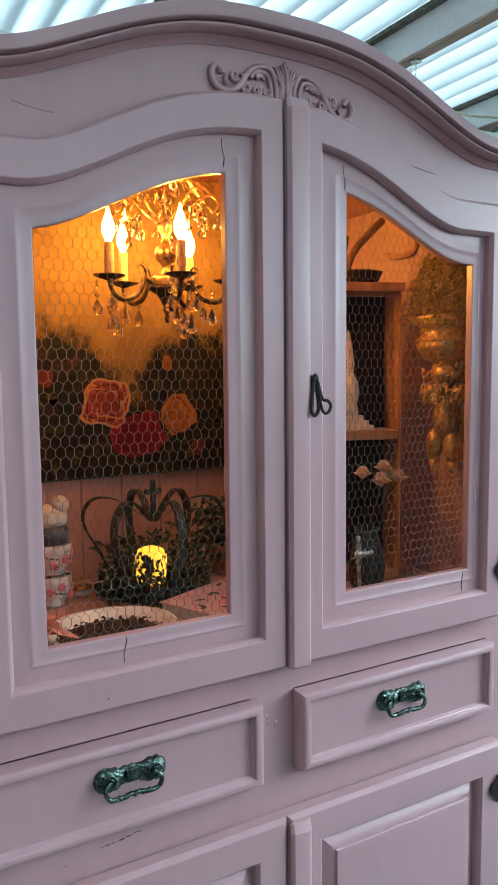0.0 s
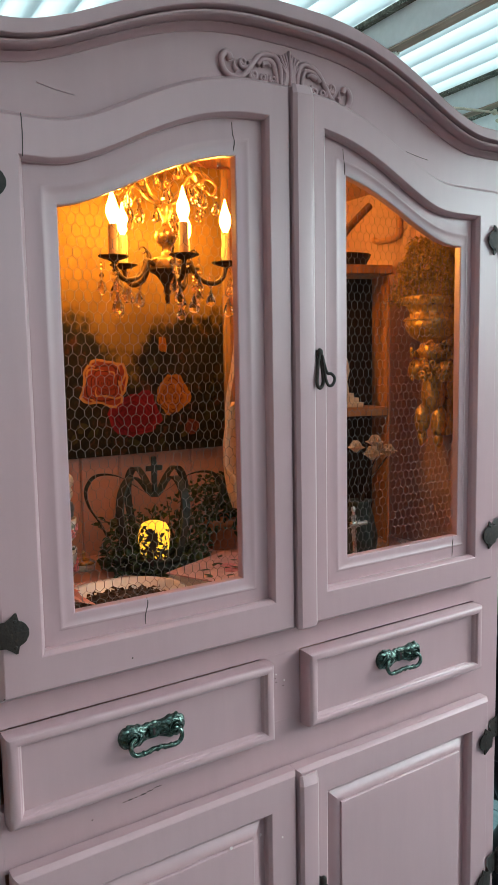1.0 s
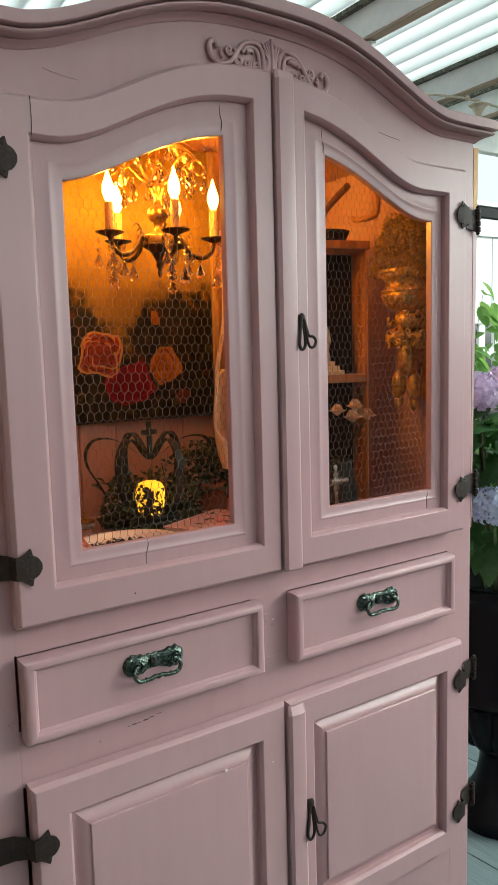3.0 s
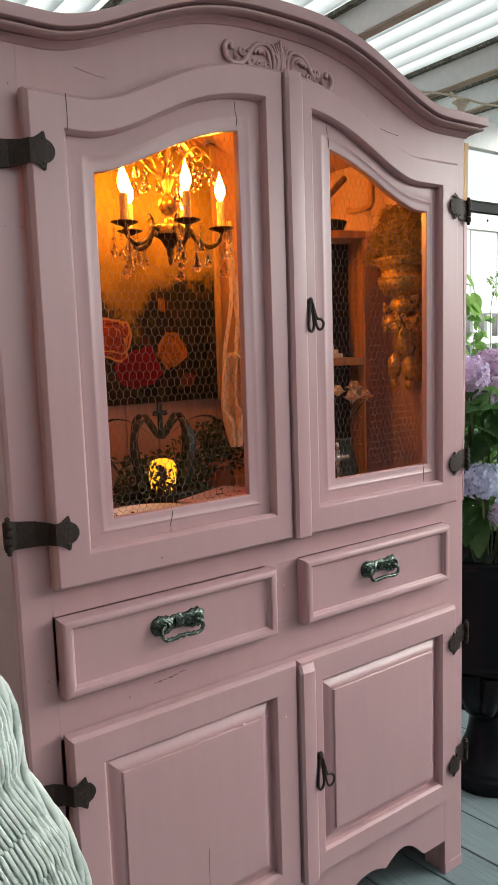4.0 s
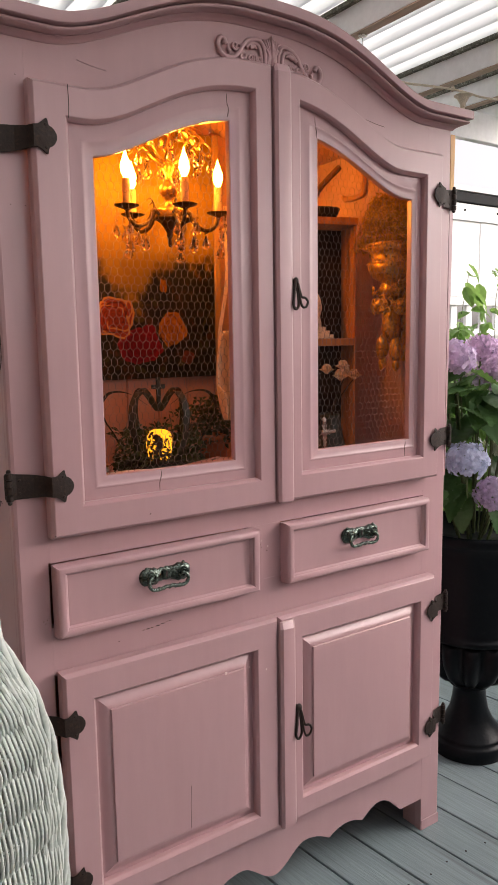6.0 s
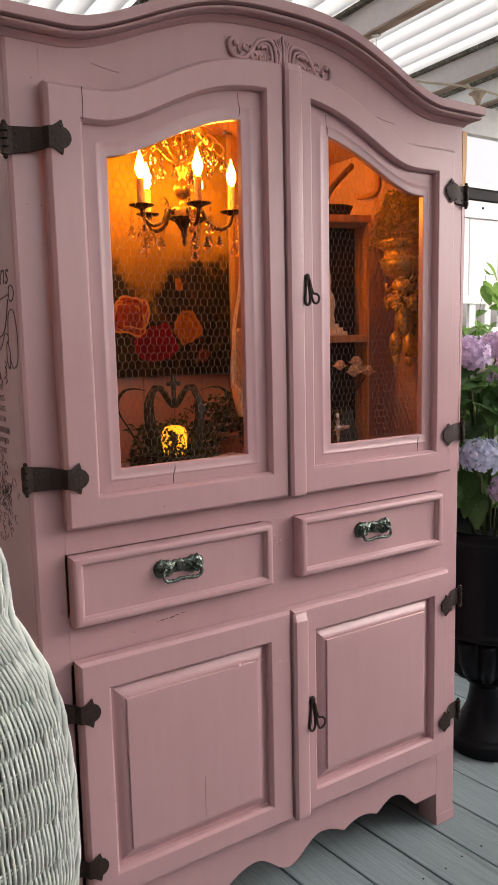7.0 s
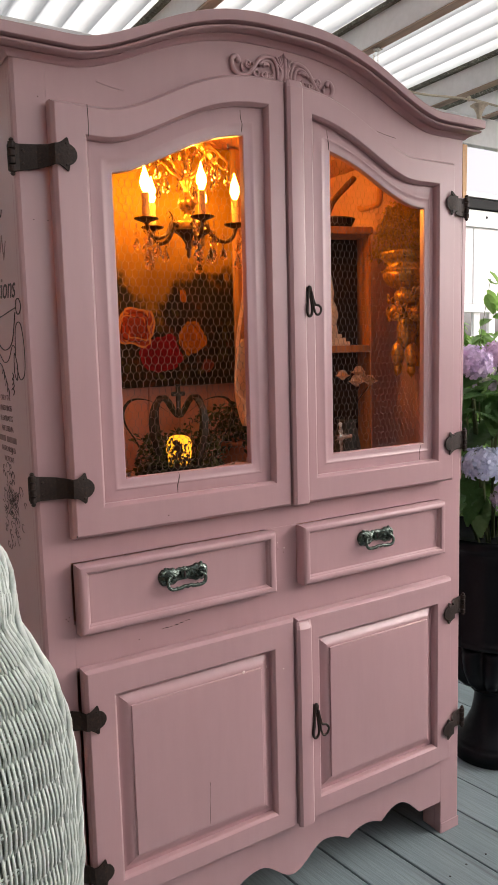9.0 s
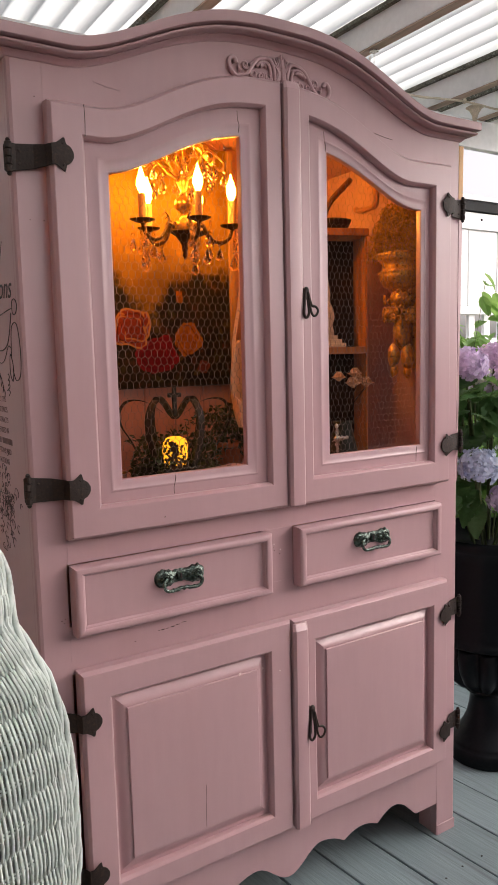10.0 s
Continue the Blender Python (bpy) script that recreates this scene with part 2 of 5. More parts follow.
crown_high = ogee(2.076, 1.955, 0.47, -0.025)
door_top = ogee(1.956, 1.842, 0.40, -0.036)
recess_top = ogee(1.895, 1.781, 0.40, -0.037)
glass_top = ogee(1.840, 1.727, 0.415, -0.020)
opening_top = ogee(1.905, 1.795, 0.41, -0.030)

armoire = thing("armoire", "tall pink-painted wooden armoire with wire-mesh doors on a grey deck", "armoire")
# face frame, with openings behind the doors
def post(points, z0, z1, parent):
    return part("stile", loft([[(x, y, z) for x, y in points] for z in (z0, z1)], True, True), PINK, parent)


for z0, z1, inner in ((0.0, 0.246, -0.515), (0.246, 0.9785, -0.5372), (0.9785, 1.93, -0.534)):
    post([(XL, FACE + 0.022), (XL, FACE + 0.009), (XL + 0.0025, FACE + 0.003), (XL + 0.008, FACE), (inner, FACE), (inner, FACE + 0.022)], z0, z1, armoire)
for z0, z1, inner in ((0.0, 0.246, 0.494), (0.246, 1.93, 0.480)):
    post([(inner, FACE + 0.022), (inner, FACE), (XR - 0.006, FACE), (XR - 0.002, FACE + 0.002), (XR, FACE + 0.006), (XR, FACE + 0.022)], z0, z1, armoire)
part("fascia", strip(spread(-0.5338, 0.4799, 60), opening_top, lambda x: crown_high(x) - 0.012, FACE, FACE + 0.022), PINK, armoire, "arched fascia under the crown")
part("rail", box(-0.5338, 0.4799, FACE, FACE + 0.022, 0.9768, 1.055), PINK, armoire)
part("rail", box(-0.5370, 0.4799, FACE, FACE + 0.022, 0.752, 0.850), PINK, armoire)
part("drawer_divider", box(-0.080, 0.0076, FACE, FACE + 0.022, 0.8502, 0.9766), PINK, armoire)
part("lower_divider", box(-0.045, 0.018, FACE, FACE + 0.022, 0.2462, 0.7518), PINK, armoire)


def skirt_low(x):
    """Scalloped lower edge: a broad drop in the middle, a shoulder, two lobes with cusps and a flat end at each foot."""
    u = abs(x + 0.018)
    if u < 0.098:
        return 0.094 + 0.053 * (0.5 - 0.5 * math.cos(math.pi * u / 0.098))
    if u < 0.174:
        return 0.147 - 0.028 * ((u - 0.098) / 0.076) ** 2
    if u < 0.287:
        return 0.119 + 0.003 * (u - 0.174) / 0.113 + 0.018 * math.sin(math.pi * (u - 0.174) / 0.113) ** 0.8
    if u < 0.427:
        return 0.122 - 0.022 * (u - 0.287) / 0.140 + 0.041 * math.sin(math.pi * (u - 0.287) / 0.140)
    return 0.098


part("skirt", strip(spread(-0.515, 0.4935, 150), skirt_low, lambda x: 0.246, FACE, FACE + 0.022), PINK, armoire, "scalloped skirt board")
# batten on the outer corner; warm glow near the crown put into its colour
GLOW_ORANGE = material("glow_orange", (0.80, 0.47, 0.20), 0.5, var=0.2, scale=12, grain=80, stretch=(1, 1, 0.12), bump=0.2)
def batten(z0, w0, z1, w1, m, words):
    rings = [[(XR + 0.0002, FACE + 0.002, z), (XR + w - 0.003, FACE + 0.002, z), (XR + w, FACE + 0.005, z), (XR + w, FACE + 0.014, z), (XR + 0.0002, FACE + 0.014, z)] for z, w in ((z0, w0), (z1, w1))]
    part("corner_batten", loft(rings, True, True), m, armoire, words)


batten(1.02, 0.006, 1.7695, 0.017, PINK, "")
batten(1.770, 0.017, 1.905, 0.019, GLOW_ORANGE, "orange stretch, a warm glow put into its colour")
# carcass
side = part("side_panel", box(XL, XL + 0.022, FACE + 0.0225, BACK, 0.0, 1.93, 0.002), PINK, armoire, "pink side panel printed with old lettering")
part("side_panel", box(XR - 0.022, XR, FACE + 0.0225, BACK, 0.0, 1.93, 0.002), PINK, armoire)
part("shelf_floor", box(XL + 0.023, XR - 0.023, FACE + 0.023, BACK - 0.02, 1.025, 1.050), PINK_DIM_WARM, armoire, "inner shelf floor")
part("bottom", box(XL + 0.023, XR - 0.023, FACE + 0.023, BACK - 0.02, 0.20, 0.225), PINK_DIM_WARM, armoire)
part("top_board", strip(spread(XL + 0.005, XR - 0.005, 60), lambda x: crown_high(x) - 0.030, lambda x: crown_high(x) - 0.012, FACE + 0.0225, BACK), PINK_DIM_WARM, armoire, "arched top board")
nx = XL + 0.023
while nx < XR - 0.03:
    w = min(0.098, XR - 0.023 - nx)
    part("back_plank", box(nx + 0.001, nx + w - 0.001, BACK - 0.018, BACK, 0.15, crown_high(nx + w / 2) - 0.02, 0.003, 1), PINK_DIM_WARM, armoire)
    nx += 0.098
for fx0, fx1 in ((XL + 0.001, XL + 0.07), (XR - 0.07, XR - 0.001)):
    part("back_foot", box(fx0, fx1, BACK - 0.05, BACK - 0.001, 0, 0.15, 0.003), PINK, armoire)
    part("foot_block", box(fx0 if fx0 < 0 else fx0 - 0.001, fx1 if fx0 > 0 else fx1 + 0.012, FACE + 0.0225, FACE + 0.07, 0.0, 0.16, 0.003), PINK, armoire)
    part("foot_end", box(fx0 + 0.001, fx1 + 0.002, FACE - 0.0015, FACE + 0.0003, 0.0, 0.030, 0.0006, 1), PINK, armoire, "spliced foot end")

# crown moulding: a stepped profile carried along the bonnet line and back along both sides
PROFILE = [(0.000, 0.00), (0.003, 0.01), (0.005, 0.07), (0.009, 0.13), (0.0155, 0.178), (0.0180, 0.190), (0.0140, 0.200), (0.0140, 0.250), (0.0280, 0.258), (0.0345, 0.285), (0.0375, 0.335), (0.0380, 0.385), (0.0355, 0.430), (0.0300, 0.448), (0.0250, 0.454), (0.0250, 0.490), (0.0405, 0.498), (0.0448, 0.512), (0.0460, 0.540), (0.0460, 0.955), (0.0445, 0.985), (0.0410, 1.00), (-0.02, 1.00)]
rings = [[(XL - o, BACK, crown_low(XL) + (crown_high(XL) - crown_low(XL)) * h) for o, h in PROFILE]]
rings.append([(XL - o, FACE - o, crown_low(XL) + (crown_high(XL) - crown_low(XL)) * h) for o, h in PROFILE])
for x in spread(XL + 0.004, XR - 0.004, 90):
    rings.append([(x, FACE - o, crown_low(x) + (crown_high(x) - crown_low(x)) * h) for o, h in PROFILE])
rings.append([(XR + 0.62 * o, FACE - o, crown_low(XR) + (crown_high(XR) - crown_low(XR)) * h) for o, h in PROFILE])
rings.append([(XR + 0.62 * o, BACK, crown_low(XR) + (crown_high(XR) - crown_low(XR)) * h) for o, h in PROFILE])
part("crown_moulding", loft(rings, False), PINK, armoire, "stepped crown moulding")


def loop(x0, x1, z0, top, n=24, side_n=14):
    """A closed outline: bottom, right side, arched top, left side."""
    pts = [(x, z0) for x in spread(x0, x1, n)[:-1]]
    pts += [(x1, z) for z in spread(z0, top(x1), side_n)[:-1]]
    pts += [(x, top(x)) for x in spread(x1, x0, n)[:-1]]
    pts += [(x0, z) for z in spread(top(x0), z0, side_n)[:-1]]
    return pts


def ring_frame(outer, inner, section, bm=None):
    """A frame between two outlines; section: pairs of share (0 outer, 1 inner) and depth y."""
    return loft([[(a[0] + (b[0] - a[0]) * f, y, a[1] + (b[1] - a[1]) * f) for a, b in zip(outer, inner)] for f, y in section], True, False, bm)


FRAME = [(0.0, 0.0290), (0.0, 0.0088), (0.008, 0.0076), (0.092, 0.0007), (0.112, 0.0), (0.895, 0.0), (0.915, 0.0006), (0.985, 0.0060), (1.0, 0.0082), (1.0, 0.0285)]


def hexwire(x0, x1, z0, top, y, width=0.0140, rise=0.0157):
    """Hexagonal wire netting cut to the opening, with its twisted uprights thicker."""
    bm = bmesh.new()
    r = random.Random(int(x0 * 1000))
    half, slope = width / 2, rise * 0.36
    wob = {}

    def knot(i, j, k):
        if (i, j, k) not in wob:
            wob[i, j, k] = (r.uniform(-1, 1) * 0.0011, r.uniform(-1, 1) * 0.0011, r.uniform(-1, 1) * 0.0008)
        return wob[i, j, k]

    def inside(x, z):
        return x0 - 0.004 < x < x1 + 0.004 and z0 - 0.004 < z < top(min(max(x, x0), x1)) + 0.004

    def bar(p, q, rad):
        d = (q - p).normalized()
        s = d.cross(Vector((0, 1, 0))).normalized()
        f = Vector((0, 1, 0))
        loft([[c + s * rad, c - f * rad, c - s * rad, c + f * rad] for c in (p, q)], True, False, bm)
    n_rows, n_cols = int((2.0 - z0) / rise) + 2, int((x1 - x0) / half) + 3
    for j in range(n_rows):
        for i in range(-1, n_cols):
            odd = (i + j) % 2
            x, z = x0 + i * half, z0 + j * rise
            a = knot(i, j, 0)
            low = Vector((x + a[0], y + a[2], z + (slope if odd else -slope) / 2 + a[1]))
            b = knot(i + 1, j, 0)
            nxt = Vector((x + half + b[0], y + b[2], z + (-slope if odd else slope) / 2 + b[1]))
            if inside(low.x, low.z) and inside(nxt.x, nxt.z):
                bar(low, nxt, 0.00034)
            if odd:
                c = knot(i, j + 1, 0)
                up = Vector((x + c[0], y + c[2], z + rise - slope / 2 + c[1]))
                if inside(low.x, low.z) and inside(up.x, up.z):
                    bar(low, up, 0.00055)
    return bm


def crack(points, wide=0.0008):
    return tube(curve([(x, y, z) for x, y, z in points], 3), wide, 4)


def upper_door(x0, x1, rx0, rx1, gx0, gx1, name_label):
    lo, re, gl = 1.030, 1.092, 1.136
    base = ring_frame(loop(rx0 - 0.006, rx1 + 0.006, re - 0.006, lambda x: recess_top(x) + 0.006), loop(gx0, gx1, gl, glass_top),
                      [(0.0, 0.0345), (0.0, 0.0185), (0.25, 0.0180), (0.53, 0.0176), (0.57, 0.0168), (0.62, 0.0168), (0.67, 0.0178), (0.80, 0.0190), (0.93, 0.0190), (0.97, 0.0194), (1.0, 0.0206), (1.0, 0.0345)])
    d = part("door", base, PINK, armoire, name_label)
    part("frame", ring_frame(loop(x0, x1, lo, door_top), loop(rx0, rx1, re, recess_top), FRAME), PINK, d)
    part("wire_netting", hexwire(gx0 - 0.01, gx1 + 0.01, gl - 0.01, lambda x: glass_top(x) + 0.01, 0.0354), WIRE, d, "hexagonal chicken wire")
    return d


left_door = upper_door(-0.537, -0.0238, -0.469, -0.071, -0.418, -0.1215, "arched door with chicken wire, closed")
right_door = upper_door(-0.0232, 0.501, 0.053, 0.437, 0.111, 0.408, "arched door with chicken wire and centre strip, closed")


def astragal(z0, z1, parent):
    prof = [(-0.024, 0.000), (-0.024, -0.006), (-0.018, -0.011), (0.006, -0.0125), (0.013, -0.011), (0.021, -0.003), (0.021, 0.0)]
    rings = [[(x, y - 0.0002, z) for x, y in prof] for z in (z0 + 0.004, z1 - 0.016)]
    rings.insert(0, [(x * 0.9, y * 0.6 - 0.0002, z0) for x, y in prof])
    rings.append([(x * 0.9 , min(-0.0002, y * 0.35), z1) for x, y in prof])
    return part("centre_strip", loft(rings, True, True), PINK, parent)


astragal(1.030, 1.957, right_door)


def lower_door(x0, x1, rx0, rx1, label):
    lo, hi, r0, r1 = 0.243, 0.763, 0.298, 0.696
    flat = lambda x: r1 + 0.004
    px0, px1, pz0, pz1 = rx0 + 0.036, rx1 - 0.036, r0 + 0.040, r1 - 0.036
    base = ring_frame(loop(rx0 - 0.004, rx1 + 0.004, r0 - 0.004, flat), loop(px0, px1, pz0, lambda x: pz1),
                      [(0.0, 0.0315), (0.0, 0.0195), (0.24, 0.0193), (0.30, 0.0188), (0.36, 0.0176), (0.43, 0.0158), (0.51, 0.0136), (0.59, 0.0116), (0.67, 0.0100), (0.75, 0.0089), (0.82, 0.0084), (0.865, 0.0084), (0.872, 0.0048), (0.90, 0.0037), (1.0, 0.0034)])
    base.faces.ensure_lookup_table()
    ends = loop(px0, px1, pz0, lambda x: pz1)
    base.faces.new([base.verts.new((x, 0.0034, z)) for x, z in ends])
    bmesh.ops.remove_doubles(base, verts=base.verts, dist=1e-5)
    d = part("door", base, PINK, armoire, label)
    part("frame", ring_frame(loop(x0, x1, lo, lambda x: hi), loop(rx0, rx1, r0, lambda x: r1), FRAME), PINK, d)
    return d


left_low = lower_door(-0.533, -0.0238, -0.467, -0.087, "raised-panel door, closed")
right_low = lower_door(-0.0232, 0.498, 0.050, 0.438, "raised-panel door with centre strip, closed")
astragal(0.240, 0.752, right_low)


def drawer(x0, x1):
    z0, z1 = 0.834, 0.975
    flat = lambda v: (lambda x: v)
    face = ring_frame(loop(x0, x1, z0, flat(z1), 4, 3), loop(x0 + 0.038, x1 - 0.038, z0 + 0.032, flat(z1 - 0.032), 4, 3),
                      [(0.0, 0.0345), (0.0, 0.0120), (0.015, 0.0090), (0.05, 0.0060), (0.11, 0.0038), (0.18, 0.0026), (0.27, 0.0021), (0.36, 0.0023), (0.43, 0.0032), (0.475, 0.0050), (0.49, 0.0075), (0.515, 0.0084), (0.55, 0.0092), (0.59, 0.0116), (0.615, 0.0142), (0.64, 0.0150), (1.0, 0.0152)])
    inner = loop(x0 + 0.038, x1 - 0.038, z0 + 0.032, flat(z1 - 0.032), 4, 3)
    face.faces.new([face.verts.new((x, 0.0152, z)) for x, z in inner])
    bmesh.ops.remove_doubles(face, verts=face.verts, dist=1e-5)
    return part("drawer", face, PINK, armoire, "framed drawer front, closed")


drawers = [drawer(-0.533, -0.068), drawer(0.008, 0.476)]


# hardware
def iron_hinge(z, mirror, parent, drop=0.0):
    """A strap hinge, its pin end sagging by drop: flared leaf on the face frame, strap bent up on to the door, three-lobed end."""
    stations = [(-0.6105, 0.0220, -0.001), (-0.6080, 0.0250, -0.004), (-0.6010, 0.0256, -0.006), (-0.5960, 0.0246, -0.0055), (-0.5905, 0.0238, -0.0045), (-0.5600, 0.0218, -0.010), (-0.5420, 0.0195, -0.022), (-0.5350, 0.0188, -0.0375),
                (-0.5270, 0.0195, -0.0385), (-0.5200, 0.0240, -0.0385), (-0.5130, 0.0300, -0.0385), (-0.5105, 0.0296, -0.0385), (-0.5080, 0.0185, -0.0385), (-0.5030, 0.0165, -0.0385), (-0.4985, 0.0125, -0.0385), (-0.4945, 0.0050, -0.0385)]
    rings = []
    for x, h, y in stations:
        xx = x if not mirror else -0.032 - x
        yy = FACE + y
        zz = z - drop * max(0.0, (-0.53 - x) / 0.08)
        rings.append([(xx, yy, zz - h), (xx, yy - 0.0022, zz - h * 0.97), (xx, yy - 0.0034, zz), (xx, yy - 0.0022, zz + h * 0.97), (xx, yy, zz + h), (xx, yy + 0.0006, zz)])
    h = part("hinge", loft(rings, True, True), IRON, parent, "dark iron strap hinge")
    kx = -0.6040 if not mirror else -0.032 + 0.6005
    kz0 = z - drop * 0.92
    for kz, half in ((-0.0203, 0.0062), (-0.0068, 0.0062), (0.0068, 0.0062), (0.0203, 0.0062)):
        part("knuckle", lathe([(0.004, -half), (0.0066, -half + 0.001), (0.0066, half - 0.001), (0.004, half)], 12, (kx, FACE - 0.0085, kz0 + kz)), IRON, h)
    for way in (-1, 1):
        part("pin_end", lathe([(0.0040, 0.0), (0.0046, 0.0025), (0.0030, 0.0050), (0.0004, 0.0062)] if way > 0 else [(0.0004, -0.0062), (0.0030, -0.0050), (0.0046, -0.0025), (0.0040, 0.0)], 10, (kx, FACE - 0.0085, kz0 + way * 0.0270)), IRON, h)
    for dx, dz in ((-0.585, 0.012), (-0.585, -0.012), (-0.514, 0.019), (-0.514, -0.019)):
        xx = dx if not mirror else -0.032 - dx
        yy = FACE + (-0.0085 if dx < -0.55 else -0.0418)
        part("screw_head", ball(0.0032, (xx, yy, z + dz - drop * max(0.0, (-0.53 - dx) / 0.08)), (1, 0.4, 1), 1), IRON, h)
    return h


for z, drop in ((1.746, 0.008), (1.130, -0.004)):
    iron_hinge(z, False, left_door, drop)
for z in (1.742, 1.130):
    iron_hinge(z, True, right_door)
for z in (0.661, 0.330):
    iron_hinge(z, False, left_low)
for z in (0.668, 0.336):
    iron_hinge(z, True, right_low)


def drawer_pull(x, z, parent):
    """A cast pull: two domed oval lobes joined by a waisted plate with a raised keyhole, and a bail that hangs from the lobes."""
    y = 0.0152
    rings = []
    for k in range(49):
        u = -1 + 2 * k / 48
        v = min(1.0, abs((abs(u) - 0.60) / 0.40))
        lobe = math.sqrt(max(0.0, 1 - v ** 2.4))
        waist = 1.0 if abs(u) < 0.62 else 0.0
        tall = max(0.0185 * lobe, 0.0135 * waist) + 0.0006
        deep = 0.0060 * (waist if abs(u) < 0.62 else lobe) + 0.0060 * lobe ** 1.5 + 0.0005
        zc = z + 0.0035 - 0.002 * lobe
        rings.append([(x + 0.059 * u, y - deep * max(0.0, math.sin(a)) ** 0.75 * (1 + 0.10 * math.sin(5 * a + 17 * u) + 0.06 * math.sin(11 * a - 23 * u)), zc + tall * (1 + 0.05 * math.sin(9 * u * 3.1)) * math.cos(a)) for a in [math.pi * j / 20 for j in range(21)]])
    pull = part("drawer_pull", loft(rings, False, False), VERDIGRIS, parent, "green-patinated brass drawer pull", smooth=True)
    for w in (-1, 1):
        own = []
        for j in range(26):
            a = j * 0.50
            r = 0.0125 * (1 - j / 32)
            own.append((x + w * (0.036 + r * math.cos(a)), y - 0.0125 - 0.0012 * j / 26, z + 0.002 + 1.05 * r * math.sin(a)))
        boss = part("rosette", tube(own, 0.0017, 6, None, 0.0012), VERDIGRIS, pull, smooth=True)
        part("rivet", ball(0.0042, (x + w * 0.036, y - 0.0150, z + 0.002), (1, 0.7, 1), 2), VERDIGRIS, boss, smooth=True)
        part("nib", ball(0.0030, (x + w * 0.042, y - 0.003, z + 0.0205), (1.2, 0.8, 1), 2), VERDIGRIS, pull, smooth=True)
    bail = curve([(x - 0.036, y - 0.013, z + 0.003), (x - 0.043, y - 0.017, z - 0.003), (x - 0.044, y - 0.0195, z - 0.012), (x - 0.037, y - 0.020, z - 0.0205), (x - 0.020, y - 0.020, z - 0.0215), (x - 0.007, y - 0.020, z - 0.0185), (x, y - 0.020, z - 0.0200), (x + 0.007, y - 0.020, z - 0.0185), (x + 0.020, y - 0.020, z - 0.0215), (x + 0.037, y - 0.020, z - 0.0205), (x + 0.044, y - 0.0195, z - 0.012), (x + 0.043, y - 0.017, z - 0.003), (x + 0.036, y - 0.013, z + 0.003)], 6)
    bar = part("bail", tube(bail, 0.0038, 8), VERDIGRIS, pull, smooth=True)
    for kx in (-0.024, -0.013, 0.0, 0.013, 0.024):
        part("collar", ball(0.0048, (x + kx, y - 0.020, z - 0.0200 - 0.001 * abs(kx) / 0.024), (0.75, 1, 1), 2), VERDIGRIS, bar, smooth=True)
    plate = box(x - 0.0085, x + 0.0085, y - 0.0095, y - 0.003, z - 0.007, z + 0.015, 0.002)
    part("escutcheon", plate, VERDIGRIS, pull)
    part("keyhole", box(x - 0.0020, x + 0.0020, y - 0.0100, y - 0.0090, z - 0.002, z + 0.010, 0.0004, 1), CRACK, pull)
    return pull


drawer_pull(-0.302, 0.916, drawers[0])
drawer_pull(0.236, 0.915, drawers[1])


def latch(z, parent, tall=1.0):
    """A small iron latch: a keyhole plate, a long link hung from a staple and a round-ended hook beside it."""
    x, y = 0.024, -0.008

    def line(pts):
        return curve([(x + dx * tall, y + dy, z + dz * tall) for dx, dy, dz in pts], 6, True)
    own = tube(line([(0.001, -0.002, 0.027), (-0.004, -0.004, 0.012), (-0.008, -0.006, -0.010), (-0.009, -0.007, -0.025), (-0.003, -0.007, -0.032), (0.004, -0.007, -0.023), (0.004, -0.005, 0.0)]), 0.0032, 6, None, None, True)
    d = part("latch", own, IRON, parent, "black iron hook latch", smooth=True)
    part("hook", tube(line([(0.004, -0.005, 0.024), (0.006, -0.007, 0.004), (0.008, -0.010, -0.018), (0.012, -0.013, -0.028), (0.020, -0.014, -0.026), (0.024, -0.014, -0.016), (0.019, -0.012, -0.008), (0.011, -0.010, -0.006), (0.008, -0.007, 0.006)]), 0.0028, 6, None, None, True), IRON, d, smooth=True)
    part("staple", ball(0.0075 * tall, (x + 0.002, y - 0.001, z + 0.028 * tall), (0.9, 0.6, 1.2), 2), IRON, d, smooth=True)
    outline = [(0.0055 * math.sin(a) * (1.0 if math.cos(a) < 0.3 else 1.35), math.cos(a)) for a in [2 * math.pi * j / 20 for j in range(20)]]
    rings = [[(x - 0.001 + px * tall * f, yy, z + (0.002 + 0.032 * pz * f) * tall) for px, pz in outline] for f, yy in ((1.0, y + 0.0078), (1.0, y + 0.0050), (0.88, y + 0.0042))]
    part("back_plate", loft(rings, True, True), IRON, d)
    return d


latch(1.489, right_door)
latch(0.500, right_low, 1.22)

# carved scroll ornament over the centre strip: a palmette between two trains of scrolls that follow the arch
OX = -0.004


def on_arch(u, v, out=0.0035):
    x = OX + 0.93 * u
    return (x, FACE - out, door_top(x) + 0.002 + v)


fan = bmesh.new()
for k in range(-4, 5):
    a = k * 0.27
    tube(curve([on_arch(0.003 * k, 0.004, 0.002), on_arch(0.010 * math.sin(a), 0.026, 0.006), on_arch(0.026 * math.sin(a), 0.030 + 0.030 * math.cos(a), 0.003)], 4), 0.0034, 6, fan, 0.0024)
tube([on_arch(0, 0.002, 0.003), on_arch(0, 0.034, 0.008), on_arch(0, 0.064, 0.004)], 0.0048, 8, fan, 0.0026)
ornament = part("carved_ornament", fan, PINK, armoire, "carved scroll ornament", smooth=True)


def carve(points, thick, thin, way):
    part("scroll", tube(curve([on_arch(way * u, v) for u, v in points], 7), thick, 8, None, thin), PINK, ornament, smooth=True)


def curl(u, v, r, start, turn, way, rad):
    pts = []
    for k in range(30):
        a, rr = start + turn * 0.34 * k, r * (1 - 0.85 * k / 30)
